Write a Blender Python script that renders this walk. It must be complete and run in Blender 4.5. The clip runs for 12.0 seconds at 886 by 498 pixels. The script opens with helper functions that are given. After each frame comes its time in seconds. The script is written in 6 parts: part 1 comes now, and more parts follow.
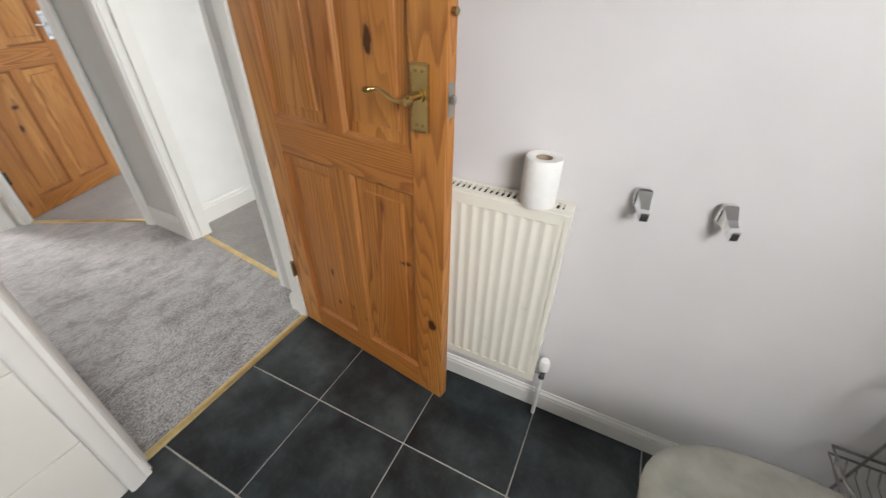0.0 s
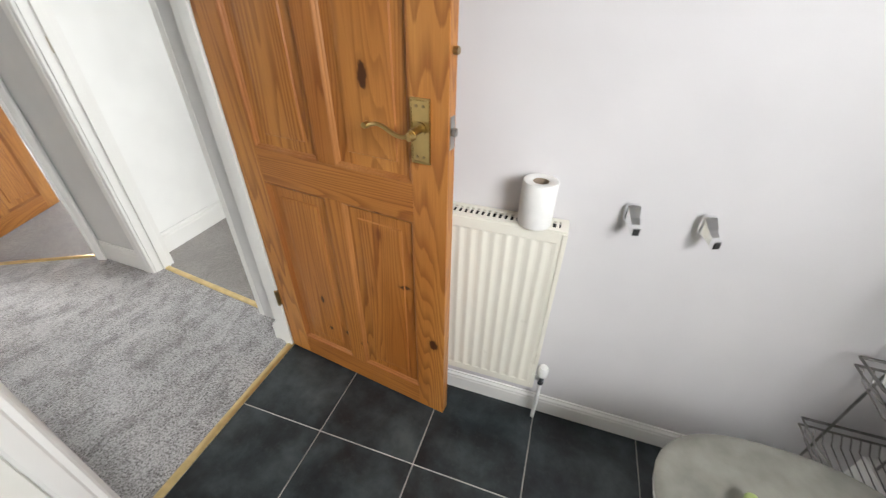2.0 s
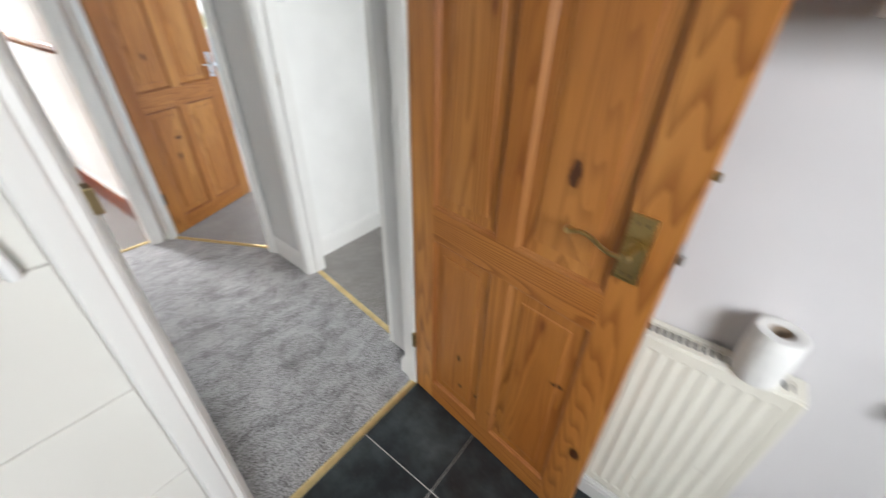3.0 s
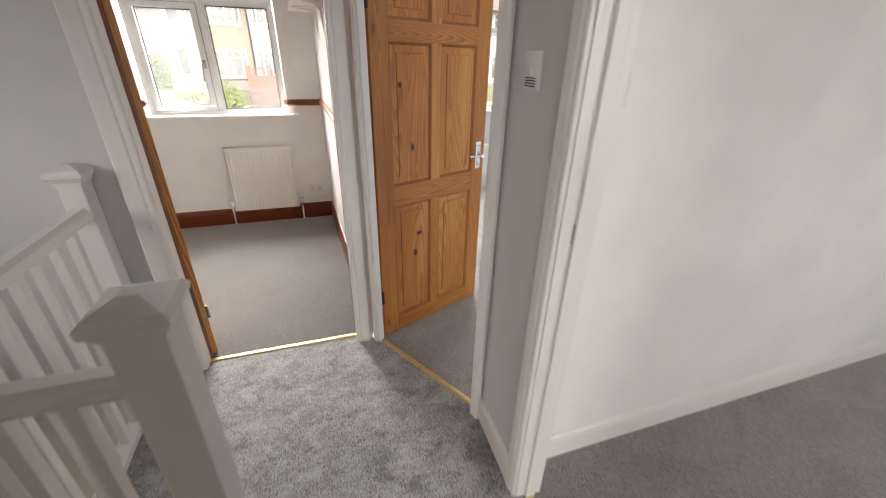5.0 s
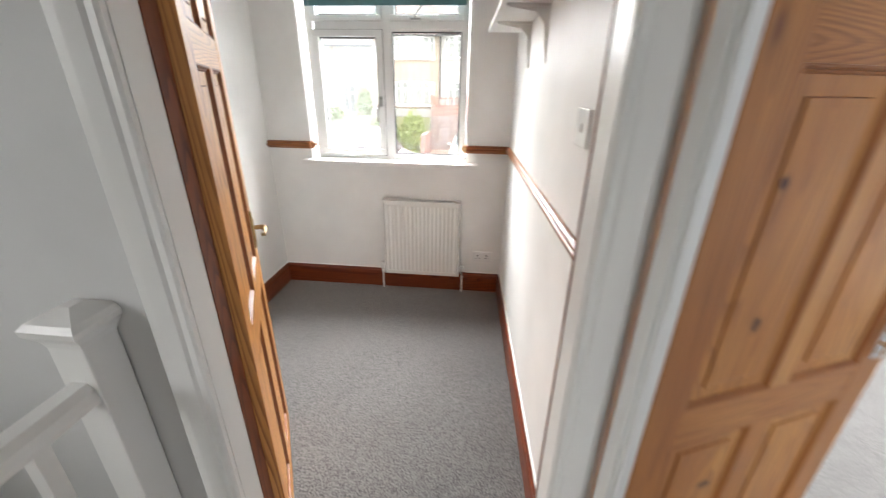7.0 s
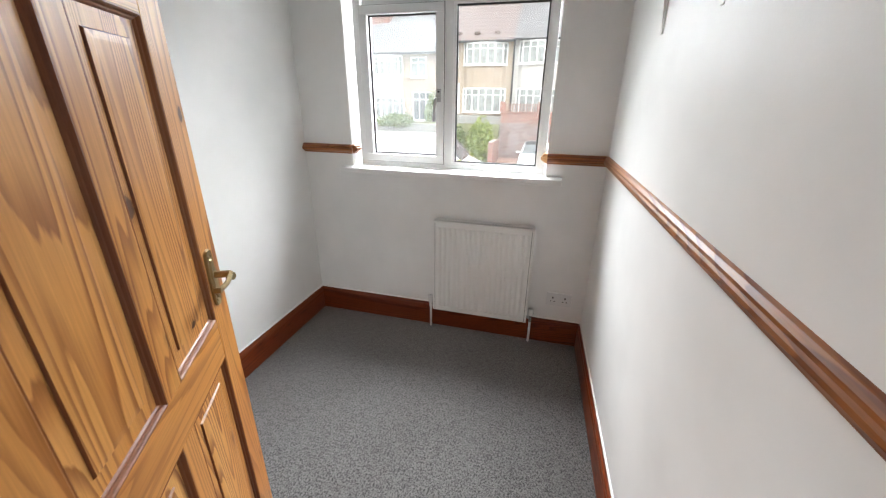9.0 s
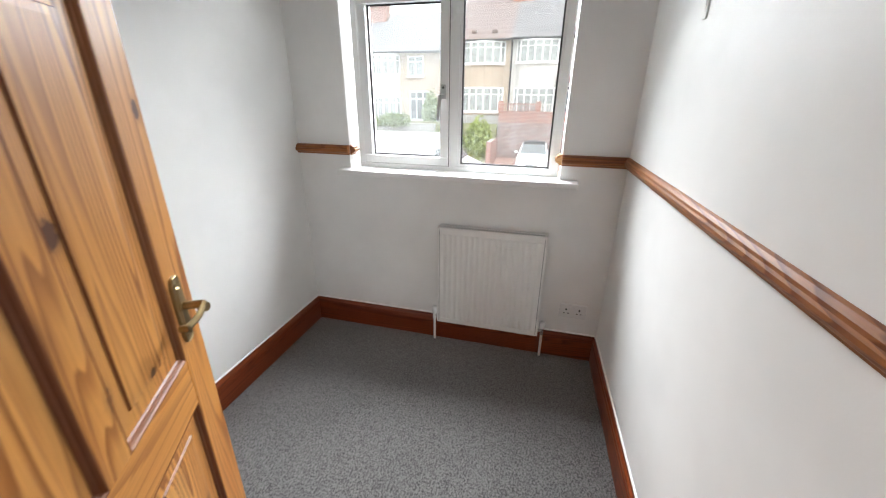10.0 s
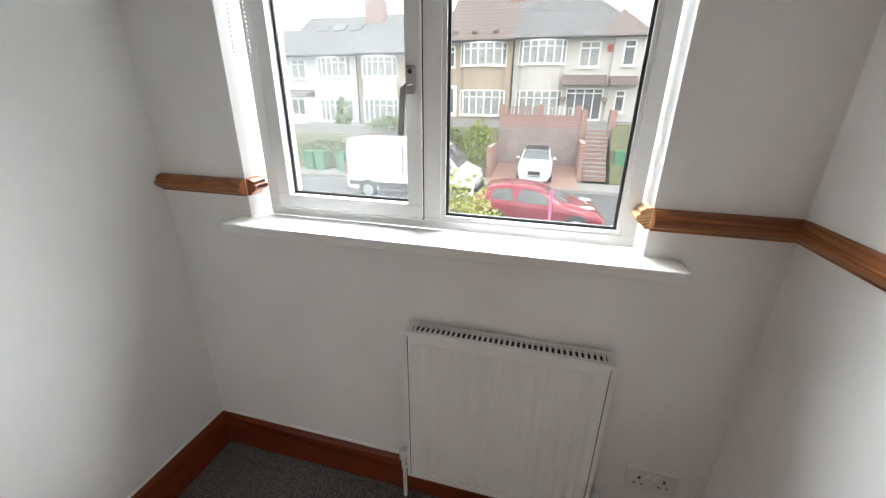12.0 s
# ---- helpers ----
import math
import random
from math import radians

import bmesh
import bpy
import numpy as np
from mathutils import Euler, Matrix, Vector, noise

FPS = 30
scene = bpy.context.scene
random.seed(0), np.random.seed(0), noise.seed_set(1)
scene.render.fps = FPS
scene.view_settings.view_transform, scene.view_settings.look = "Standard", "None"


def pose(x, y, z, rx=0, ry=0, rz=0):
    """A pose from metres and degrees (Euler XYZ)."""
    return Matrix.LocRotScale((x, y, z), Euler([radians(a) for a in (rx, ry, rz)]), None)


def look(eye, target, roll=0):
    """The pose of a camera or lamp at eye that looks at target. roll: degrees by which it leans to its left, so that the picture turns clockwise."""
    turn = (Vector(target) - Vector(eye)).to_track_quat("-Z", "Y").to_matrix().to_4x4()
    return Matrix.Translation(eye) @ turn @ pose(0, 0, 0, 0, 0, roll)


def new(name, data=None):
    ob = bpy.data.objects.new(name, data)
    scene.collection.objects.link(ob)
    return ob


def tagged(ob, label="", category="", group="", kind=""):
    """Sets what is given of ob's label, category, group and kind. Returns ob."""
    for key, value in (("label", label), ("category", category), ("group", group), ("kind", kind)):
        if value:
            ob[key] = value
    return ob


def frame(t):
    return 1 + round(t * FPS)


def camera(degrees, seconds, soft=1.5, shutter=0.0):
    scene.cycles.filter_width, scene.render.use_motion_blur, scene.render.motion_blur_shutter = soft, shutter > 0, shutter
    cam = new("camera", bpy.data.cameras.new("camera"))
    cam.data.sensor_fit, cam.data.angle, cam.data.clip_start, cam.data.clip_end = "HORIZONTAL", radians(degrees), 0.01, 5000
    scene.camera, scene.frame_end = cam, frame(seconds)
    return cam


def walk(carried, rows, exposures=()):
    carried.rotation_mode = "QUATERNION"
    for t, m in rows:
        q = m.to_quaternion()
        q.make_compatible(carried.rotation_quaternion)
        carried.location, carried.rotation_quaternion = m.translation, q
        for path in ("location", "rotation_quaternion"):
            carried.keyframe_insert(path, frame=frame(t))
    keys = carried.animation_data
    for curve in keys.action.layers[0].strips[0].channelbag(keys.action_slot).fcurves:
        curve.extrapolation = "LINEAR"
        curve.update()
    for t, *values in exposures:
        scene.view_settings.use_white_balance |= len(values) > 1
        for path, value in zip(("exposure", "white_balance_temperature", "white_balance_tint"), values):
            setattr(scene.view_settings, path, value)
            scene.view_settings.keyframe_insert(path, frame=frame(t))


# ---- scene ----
cam = camera(98.5, 12.0, 1.2, 0.4)
PATH = [
    (0, (0.532, 0.826, 1.281), (-0.18, 2.309, 0.143), 1.1),
    (0.5, (0.522, 0.848, 1.297), (-0.005, 2.4, 0.151), 1.0),
    (1, (0.525, 0.857, 1.292), (0.053, 2.431, 0.152), 0.8),
    (1.5, (0.473, 0.835, 1.306), (0.025, 2.41, 0.158), 0.9),
    (2, (0.413, 0.8, 1.346), (-0.096, 2.365, 0.21), 0.9),
    (2.5, (0.32, 0.801, 1.387), (-0.321, 2.317, 0.251), 1.1),
    (2.8, (0.227, 0.834, 1.453), (-0.561, 2.289, 0.33), 2.1),
    (3, (0.173, 0.887, 1.475), (-0.837, 2.212, 0.368), 1.4),
    (3.3, (0.065, 0.932, 1.518), (-1.245, 1.988, 0.437), 1.3),
    (3.5, (-0.036, 0.967, 1.518), (-1.47, 1.861, 0.449), 1.4),
    (3.7, (-0.169, 1.022, 1.517), (-1.679, 1.809, 0.468), 1.8),
    (5.3, (-1.045, 1.328, 1.55), (-2.77, 1.87, 0.695), 1.4),
    (5.5, (-1.194, 1.316, 1.561), (-2.934, 1.835, 0.722), 1.6),
    (6, (-1.495, 1.314, 1.56), (-3.279, 1.706, 0.746), 1.4),
    (6.5, (-1.837, 1.316, 1.544), (-3.667, 1.487, 0.757), 1.0),
    (7, (-2.102, 1.205, 1.572), (-3.935, 1.032, 0.791), 0.9),
    (7.2, (-2.207, 1.171, 1.583), (-4.024, 0.881, 0.8), 0.7),
    (8.8, (-2.737, 1.115, 1.485), (-4.525, 0.627, 0.733), 0.6),
    (9.5, (-2.818, 1.074, 1.464), (-4.607, 0.584, 0.716), 0.4),
    (10, (-2.921, 1.02, 1.459), (-4.712, 0.545, 0.707), 0.5),
    (10.5, (-3.14, 1.016, 1.457), (-4.921, 0.519, 0.696), 0.2),
    (11, (-3.389, 0.944, 1.457), (-5.185, 0.473, 0.714), 0.5),
    (11.5, (-3.725, 0.876, 1.447), (-5.519, 0.399, 0.705), 0.6),
    (12, (-3.955, 0.834, 1.428), (-5.751, 0.357, 0.69), 0.6),
]
EXPOSURES = [(0.0, 0.78, 6850, 12), (0.6, 0.99, 6750, 12), (2.5, 0.97, 6700, 11), (3.0, 0.86, 6500, 11), (3.6, 0.7, 6550, 12), (5.3, 0.36, 7250, 16), (7.0, 0.5, 6700, 12), (8.8, 0.02, 6450, 11), (10.0, 0.0, 6400, 11), (11.0, -0.25, 6450, 10), (12.0, -0.36, 6450, 10)]
walk(cam, [(t, look(eye, target, roll)) for t, eye, target, roll in PATH], EXPOSURES)

# ---- world, sun, daylight in the window openings and a landing fill ----
world = bpy.data.worlds.new("overcast_sky")
scene.world = world
world.use_nodes = True
wn = world.node_tree
sky = wn.nodes.new("ShaderNodeTexSky")
sky.sky_type, sky.sun_disc = "NISHITA", False
sky.sun_elevation, sky.sun_rotation = radians(48), radians(60)
sky.dust_density, sky.ozone_density = 4.0, 1.0
wash = wn.nodes.new("ShaderNodeMix")
wash.data_type = "RGBA"
wash.inputs["Factor"].default_value = 0.75
wn.links.new(sky.outputs[0], wash.inputs["A"])
wash.inputs["B"].default_value = (33.0, 33.0, 33.0, 1)
wn.links.new(wash.outputs["Result"], wn.nodes["Background"].inputs[0])
wn.nodes["Background"].inputs[1].default_value = 0.15

sun = new("sun", bpy.data.lights.new("sun", "SUN"))
sun.data.energy, sun.data.angle, sun.data.color = 1.5, radians(14), (1.0, 0.97, 0.92)
sun.matrix_world = look((20, 14, 30), (0, 0, 0))


def window_light(name, place, target, width, height, watts, spread=160, color=(0.93, 0.97, 1.0)):
    lamp = new(name, bpy.data.lights.new(name, "AREA"))
    lamp.data.shape, lamp.data.size, lamp.data.size_y = "RECTANGLE", width, height
    lamp.data.energy, lamp.data.color, lamp.data.spread = watts, color, radians(spread)
    lamp.matrix_world = look(place, target)
    return lamp


window_light("box_window_light", (-5.95, 0.51, 2.40), (-4.50, 0.51, 0.70), 1.4, 1.2, 248, 134)
window_light("bay_window_light", (-5.62, 3.1, 1.7), (-3.0, 2.9, 0.1), 1.7, 1.2, 108)
window_light("bathroom_window_light", (1.75, 0.35, 1.7), (0.0, 1.7, 0.4), 1.0, 0.9, 19.5, 114)
window_light("rear_window_light", (1.85, 3.6, 1.6), (-1.5, 3.1, 0.0), 1.6, 1.2, 29)
# added fill lamp in the stairwell, aimed at the landing's west wall
window_light("stair_window_light", (-1.3, -1.28, 1.75), (-2.75, 0.5, 0.8), 0.7, 0.8, 2.4, 56)


# ---- materials ----
def material(name, build):
    m = bpy.data.materials.new(name)
    m.use_nodes = True
    build(m.node_tree, m.node_tree.nodes["Principled BSDF"])
    return m


def node(nt, kind, **values):
    n = nt.nodes.new("ShaderNode" + kind)
    for key, value in values.items():
        n.inputs[key].default_value = value
    return n


def coords(nt, scale=(1, 1, 1), spread=0.0):
    """Object coordinates, shifted object by object by up to spread metres."""
    tc = nt.nodes.new("ShaderNodeTexCoord")
    out = tc.outputs["Object"]
    if spread:
        info = nt.nodes.new("ShaderNodeObjectInfo")
        mul = nt.nodes.new("ShaderNodeVectorMath")
        mul.operation = "MULTIPLY"
        nt.links.new(info.outputs["Random"], mul.inputs[0])
        mul.inputs[1].default_value = (spread, spread * 0.7, spread * 1.3)
        add = nt.nodes.new("ShaderNodeVectorMath")
        nt.links.new(out, add.inputs[0])
        nt.links.new(mul.outputs[0], add.inputs[1])
        out = add.outputs[0]
    mp = nt.nodes.new("ShaderNodeMapping")
    mp.inputs["Scale"].default_value = scale
    nt.links.new(out, mp.inputs[0])
    return mp.outputs[0]


def noise_of(nt, vec, scale, detail=3.0, rough=0.55, distortion=0.0):
    n = node(nt, "TexNoise", Scale=scale, Detail=detail, Roughness=rough, Distortion=distortion)
    nt.links.new(vec, n.inputs["Vector"])
    return n.outputs["Fac"]


def ramp(nt, fac, stops):
    r = nt.nodes.new("ShaderNodeValToRGB")
    els = r.color_ramp.elements
    while len(els) < len(stops):
        els.new(0.5)
    for el, (pos, col) in zip(els, stops):
        el.position, el.color = pos, (*col, 1) if len(col) == 3 else col
    nt.links.new(fac, r.inputs[0])
    return r.outputs[0]


def mixed(nt, fac, a, b, blend="MIX"):
    m = nt.nodes.new("ShaderNodeMix")
    m.data_type, m.blend_type = "RGBA", blend
    for socket, value in ((m.inputs["Factor"], fac), (m.inputs["A"], a), (m.inputs["B"], b)):
        if isinstance(value, (int, float)):
            socket.default_value = value
        elif isinstance(value, tuple):
            socket.default_value = (*value, 1)
        else:
            nt.links.new(value, socket)
    return m.outputs["Result"]


def bump(nt, p, height, strength, distance):
    b = node(nt, "Bump", Strength=strength, Distance=distance)
    nt.links.new(height, b.inputs["Height"])
    nt.links.new(b.outputs[0], p.inputs["Normal"])


def paint(name, colour, rough=0.6, mottle=0.03, grain=0.12):
    """Emulsion or gloss paint: faint patches, roller texture, a few scuffs."""
    def build(nt, p):
        v = coords(nt)
        broad = noise_of(nt, v, 2.3, 3)
        fine = noise_of(nt, v, 160, 2)
        dark = tuple(c * (1 - 2.2 * mottle) for c in colour)
        light = tuple(min(0.95, c * (1 + mottle)) for c in colour)
        base = ramp(nt, broad, [(0.3, dark), (0.65, light)])
        nt.links.new(base, p.inputs["Base Color"])
        r = nt.nodes.new("ShaderNodeMapRange")
        r.inputs["To Min"].default_value, r.inputs["To Max"].default_value = rough - 0.07, rough + 0.07
        nt.links.new(noise_of(nt, v, 9, 3), r.inputs[0])
        nt.links.new(r.outputs[0], p.inputs["Roughness"])
        bump(nt, p, fine, grain, 0.0015)
    return material(name, build)


def pine(name, along, tint=(1, 1, 1), rough=0.38, knots=(), figure=1.0):
    """Varnished pine: fine late-wood lines drawn out along one axis, and knots at given places (x, z, half width, half height)."""
    def build(nt, p):
        def t(c):
            return tuple(a * b for a, b in zip(c, tint))

        def grain(across, lengthwise):
            return {"x": (lengthwise, across, across), "y": (across, lengthwise, across), "z": (across, across, lengthwise)}[along]

        def math_node(operation, a, b):
            m = nt.nodes.new("ShaderNodeMath")
            m.operation = operation
            for socket, value in zip(m.inputs, (a, b)):
                if isinstance(value, (int, float)):
                    socket.default_value = value
                else:
                    nt.links.new(value, socket)
            return m.outputs[0]

        # growth rings: a slow field cut into many bands, with wavering edges
        field = noise_of(nt, coords(nt, grain(5.5, 0.34), 0.9), 1.0, 2, 0.4)
        waver = noise_of(nt, coords(nt, grain(26, 1.6), 0.9), 1.0, 3, 0.6)
        bands = math_node("ADD", math_node("MULTIPLY", field, 42.0), math_node("MULTIPLY", waver, 0.9))
        ring = math_node("FRACT", bands, 0)
        strength = noise_of(nt, coords(nt, grain(7, 0.5), 0.9), 1.0, 3)
        late = ramp(nt, ring, [(0.0, (0, 0, 0)), (0.45, (0.10, 0.10, 0.10)), (0.80, (0.85, 0.85, 0.85)), (0.92, (1, 1, 1)), (1.0, (0, 0, 0))])
        weight = mixed(nt, 1.0, late, ramp(nt, strength, [(0.3, (0.38 * figure,) * 3), (0.65, (figure,) * 3)]), "MULTIPLY")
        tone = ramp(nt, noise_of(nt, coords(nt, grain(4, 0.7), 0.9), 1.0, 3), [(0.3, t((0.44, 0.185, 0.046))), (0.5, t((0.56, 0.270, 0.078))), (0.7, t((0.67, 0.370, 0.125)))])
        base = mixed(nt, weight, tone, t((0.205, 0.060, 0.011)))
        # fibres
        fibre = noise_of(nt, coords(nt, grain(330, 7), 0.9), 1.0, 2)
        base = mixed(nt, 1.0, base, ramp(nt, fibre, [(0.3, (0.80, 0.78, 0.76)), (0.7, (1.0, 1.0, 1.0))]), "MULTIPLY")
        spots = node(nt, "TexVoronoi", Scale=1.0)
        nt.links.new(coords(nt, grain(7, 2.4), 0.9), spots.inputs["Vector"])
        base = mixed(nt, ramp(nt, spots.outputs["Distance"], [(0.04, (0.8, 0.8, 0.8)), (0.075, (0.25, 0.25, 0.25)), (0.16, (0, 0, 0))]), base, t((0.15, 0.042, 0.012)))
        ragged = node(nt, "TexNoise", Scale=95.0, Detail=3.0)
        nt.links.new(coords(nt), ragged.inputs["Vector"])
        for x, z, w, h in knots:
            mp = nt.nodes.new("ShaderNodeMapping")
            tc = nt.nodes.new("ShaderNodeTexCoord")
            mp.inputs["Location"].default_value = (-x / w, 0, -z / h)
            mp.inputs["Scale"].default_value = (1 / w, 0, 1 / h)
            nt.links.new(tc.outputs["Object"], mp.inputs[0])
            ln = nt.nodes.new("ShaderNodeVectorMath")
            ln.operation = "LENGTH"
            nt.links.new(mp.outputs[0], ln.inputs[0])
            edge = math_node("ADD", ln.outputs["Value"], math_node("MULTIPLY", ragged.outputs["Fac"], 0.9))
            edge = math_node("MULTIPLY", edge, 0.4)
            base = mixed(nt, ramp(nt, edge, [(0.48, (0.95, 0.95, 0.95)), (0.55, (0.6, 0.6, 0.6)), (0.60, (0.25, 0.25, 0.25)), (0.9, (0, 0, 0))]), base, t((0.055, 0.016, 0.008)))
        nt.links.new(base, p.inputs["Base Color"])
        p.inputs["Roughness"].default_value = rough
        p.inputs["Coat Weight"].default_value = 0.08
        p.inputs["Coat Roughness"].default_value = 0.3
        p.inputs["Specular IOR Level"].default_value = 0.4
        bump(nt, p, late, -0.10, 0.0008)
    return material(name, build)


def carpet(name, dark, light, tuft=150.0, brush=2.6, sweep=0.6, nap=0.2, crisp=0.09):
    """Cut pile: tufts, dark gaps between them, and streaks brushed one way or the other."""
    def build(nt, p):
        v = coords(nt)
        fine = noise_of(nt, v, tuft, 4, 0.75)
        clump = noise_of(nt, coords(nt, (1.0, 0.55, 1.0)), tuft * 0.4, 3, 0.65)
        add = nt.nodes.new("ShaderNodeMath")
        add.operation = "MULTIPLY_ADD"
        nt.links.new(clump, add.inputs[0])
        add.inputs[1].default_value = 0.22
        nt.links.new(fine, add.inputs[2])
        half = nt.nodes.new("ShaderNodeMath")
        half.operation = "MULTIPLY"
        nt.links.new(add.outputs[0], half.inputs[0])
        half.inputs[1].default_value = 0.82
        pile = half.outputs[0]
        mid = tuple(0.45 * a + 0.55 * b for a, b in zip(dark, light))
        col = ramp(nt, pile, [(0.49 - crisp, dark), (0.49, mid), (0.49 + crisp, light)])
        streak = noise_of(nt, coords(nt, (1.5, 0.9, 1)), brush, 6, 0.7, 0.5)
        col = mixed(nt, ramp(nt, streak, [(0.36, (sweep, sweep, sweep)), (0.5, (0, 0, 0))]), col, tuple(0.8 * c for c in dark))
        col = mixed(nt, ramp(nt, streak, [(0.52, (0, 0, 0)), (0.68, (sweep, sweep, sweep))]), col, tuple(min(0.9, 1.15 * c) for c in light))
        nt.links.new(col, p.inputs["Base Color"])
        p.inputs["Roughness"].default_value = 0.95
        p.inputs["Sheen Weight"].default_value = nap
        p.inputs["Sheen Roughness"].default_value = 0.45
        p.inputs["Sheen Tint"].default_value = (1.0, 0.92, 0.87, 1)
        bump(nt, p, pile, 0.8, 0.004)
    return material(name, build)


def slate(nt, p):
    v = coords(nt, (1, 1, 1), 7.0)
    cloud = noise_of(nt, v, 6.0, 7, 0.62, 0.15)
    fine = noise_of(nt, v, 60, 4)
    col = ramp(nt, cloud, [(0.36, (0.007, 0.009, 0.011)), (0.48, (0.018, 0.024, 0.028)), (0.58, (0.036, 0.047, 0.051)), (0.70, (0.062, 0.076, 0.078))])
    col = mixed(nt, ramp(nt, fine, [(0.55, (0, 0, 0)), (0.75, (0.35, 0.35, 0.35))]), col, (0.05, 0.055, 0.055))
    nt.links.new(col, p.inputs["Base Color"])
    r = nt.nodes.new("ShaderNodeMapRange")
    r.inputs["To Min"].default_value, r.inputs["To Max"].default_value = 0.24, 0.5
    nt.links.new(cloud, r.inputs[0])
    nt.links.new(r.outputs[0], p.inputs["Roughness"])
    bump(nt, p, cloud, 0.25, 0.003)


def plain(name, colour, rough=0.5, metal=0.0, spread=0.08, scale=12.0, grain=0.05, coat=0.0):
    def build(nt, p):
        v = coords(nt)
        n = noise_of(nt, v, scale, 4)
        nt.links.new(ramp(nt, n, [(0.3, tuple(c * (1 - spread) for c in colour)), (0.7, tuple(min(1, c * (1 + spread)) for c in colour))]), p.inputs["Base Color"])
        p.inputs["Roughness"].default_value, p.inputs["Metallic"].default_value = rough, metal
        p.inputs["Coat Weight"].default_value = coat
        if grain:
            bump(nt, p, noise_of(nt, v, scale * 9, 3), grain, 0.001)
    return material(name, build)


def glass_build(nt, p, low=0.04, high=0.07):
    clear = nt.nodes.new("ShaderNodeBsdfTransparent")
    gloss = node(nt, "BsdfGlossy", Roughness=0.02)
    haze = noise_of(nt, coords(nt), 3.0, 3)
    clear.inputs[0].default_value = (0.94, 0.96, 0.95, 1)
    fres = node(nt, "Fresnel", IOR=1.35)
    mix = nt.nodes.new("ShaderNodeMixShader")
    nt.links.new(fres.outputs[0], mix.inputs[0])
    nt.links.new(clear.outputs[0], mix.inputs[1])
    nt.links.new(gloss.outputs[0], mix.inputs[2])
    # thin white diffuse layer mixed in as haze, washing out the view behind
    veil = node(nt, "BsdfDiffuse", Color=(0.8, 0.82, 0.84, 1))
    mix2 = nt.nodes.new("ShaderNodeMixShader")
    nt.links.new(ramp(nt, haze, [(0.35, (low, low, low)), (0.8, (high, high, high))]), mix2.inputs[0])
    nt.links.new(mix.outputs[0], mix2.inputs[1])
    nt.links.new(veil.outputs[0], mix2.inputs[2])
    nt.links.new(mix2.outputs[0], nt.nodes["Material Output"].inputs[0])


WHITE = paint("white_wall_paint", (0.83, 0.825, 0.805), 0.55)
CREAM = paint("cream_wall_paint", (0.84, 0.833, 0.812), 0.5)
GREY = paint("grey_landing_paint", (0.64, 0.635, 0.625), 0.5)
BLUE = paint("pale_blue_grey_paint", (0.67, 0.71, 0.755), 0.55)
LILAC = paint("pale_lilac_grey_paint", (0.70, 0.68, 0.69), 0.42)
GLOSS = paint("white_gloss_paint", (0.80, 0.79, 0.765), 0.36, 0.012, 0.04)
UPVC = paint("white_plastic", (0.80, 0.80, 0.79), 0.25, 0.015, 0.02)
ENAMEL = paint("cream_radiator_enamel", (0.82, 0.79, 0.70), 0.3, 0.02, 0.03)
RADWHITE = paint("white_radiator_enamel", (0.80, 0.79, 0.76), 0.3, 0.02, 0.03)
CERAMIC = paint("white_wall_tile_glaze", (0.78, 0.76, 0.71), 0.18, 0.02, 0.01)
GROUT = plain("pale_grout", (0.45, 0.43, 0.40), 0.9, 0, 0.15, 30, 0.2)
SLATE = material("charcoal_floor_tile", slate)
PINE_X = pine("pine_crosswise", "x", (0.88, 0.73, 0.55), figure=0.75)
PINE_BATH = pine("pine_upright_knotty", "z", (0.88, 0.73, 0.55), figure=0.72, knots=[(0.521, 1.165, 0.013, 0.032), (0.605, 0.558, 0.018, 0.008), (0.33, 0.22, 0.012, 0.010), (0.41, 0.21, 0.012, 0.010), (0.235, 0.36, 0.007, 0.016), (0.25, 0.215, 0.008, 0.010), (0.71, 0.36, 0.016, 0.022)])
# darker tints for panel recesses: stain plus shadow lines put into the colour
PINE_EDGE = pine("panel_edge_stain_and_shade", "z", (0.66, 0.50, 0.42), 0.5, figure=0.12)
REDWOOD_EDGE = pine("dark_panel_edge_stain_and_shade", "z", (0.42, 0.27, 0.22), 0.45, figure=0.12)
PINE_FRONT = pine("pine_upright_light", "z", (1.0, 0.85, 0.68), figure=0.6, knots=[(0.24, 0.50, 0.012, 0.022), (0.23, 1.12, 0.010, 0.020), (0.36, 0.08, 0.01, 0.01), (0.27, 0.62, 0.02, 0.012), (0.16, 1.42, 0.01, 0.012)])
PINE_BOX = pine("pine_upright_honey", "z", (1.16, 1.12, 1.06), figure=1.0, knots=[(0.42, 1.28, 0.016, 0.022), (0.52, 0.98, 0.010, 0.010), (0.40, 1.03, 0.015, 0.022), (0.70, 1.42, 0.010, 0.018)])
REDWOOD_X = pine("red_stained_wood_x", "x", (0.38, 0.15, 0.11), 0.32)
REDWOOD_Y = pine("red_stained_wood_y", "y", (0.38, 0.15, 0.11), 0.32)
DADO_X = pine("brown_stained_rail_x", "x", (0.60, 0.43, 0.36), 0.45)
DADO_Y = pine("brown_stained_rail_y", "y", (0.60, 0.43, 0.36), 0.45)
BARE_X = pine("bare_softwood", "x", (1.15, 1.35, 2.0), 0.6)
REDWOOD_Z = pine("red_stained_wood_z", "z", (0.42, 0.22, 0.18), 0.34)
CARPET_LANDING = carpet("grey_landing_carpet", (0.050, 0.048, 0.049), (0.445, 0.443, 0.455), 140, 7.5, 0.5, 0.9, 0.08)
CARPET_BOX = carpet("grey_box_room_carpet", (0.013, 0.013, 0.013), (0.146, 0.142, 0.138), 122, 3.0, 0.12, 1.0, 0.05)
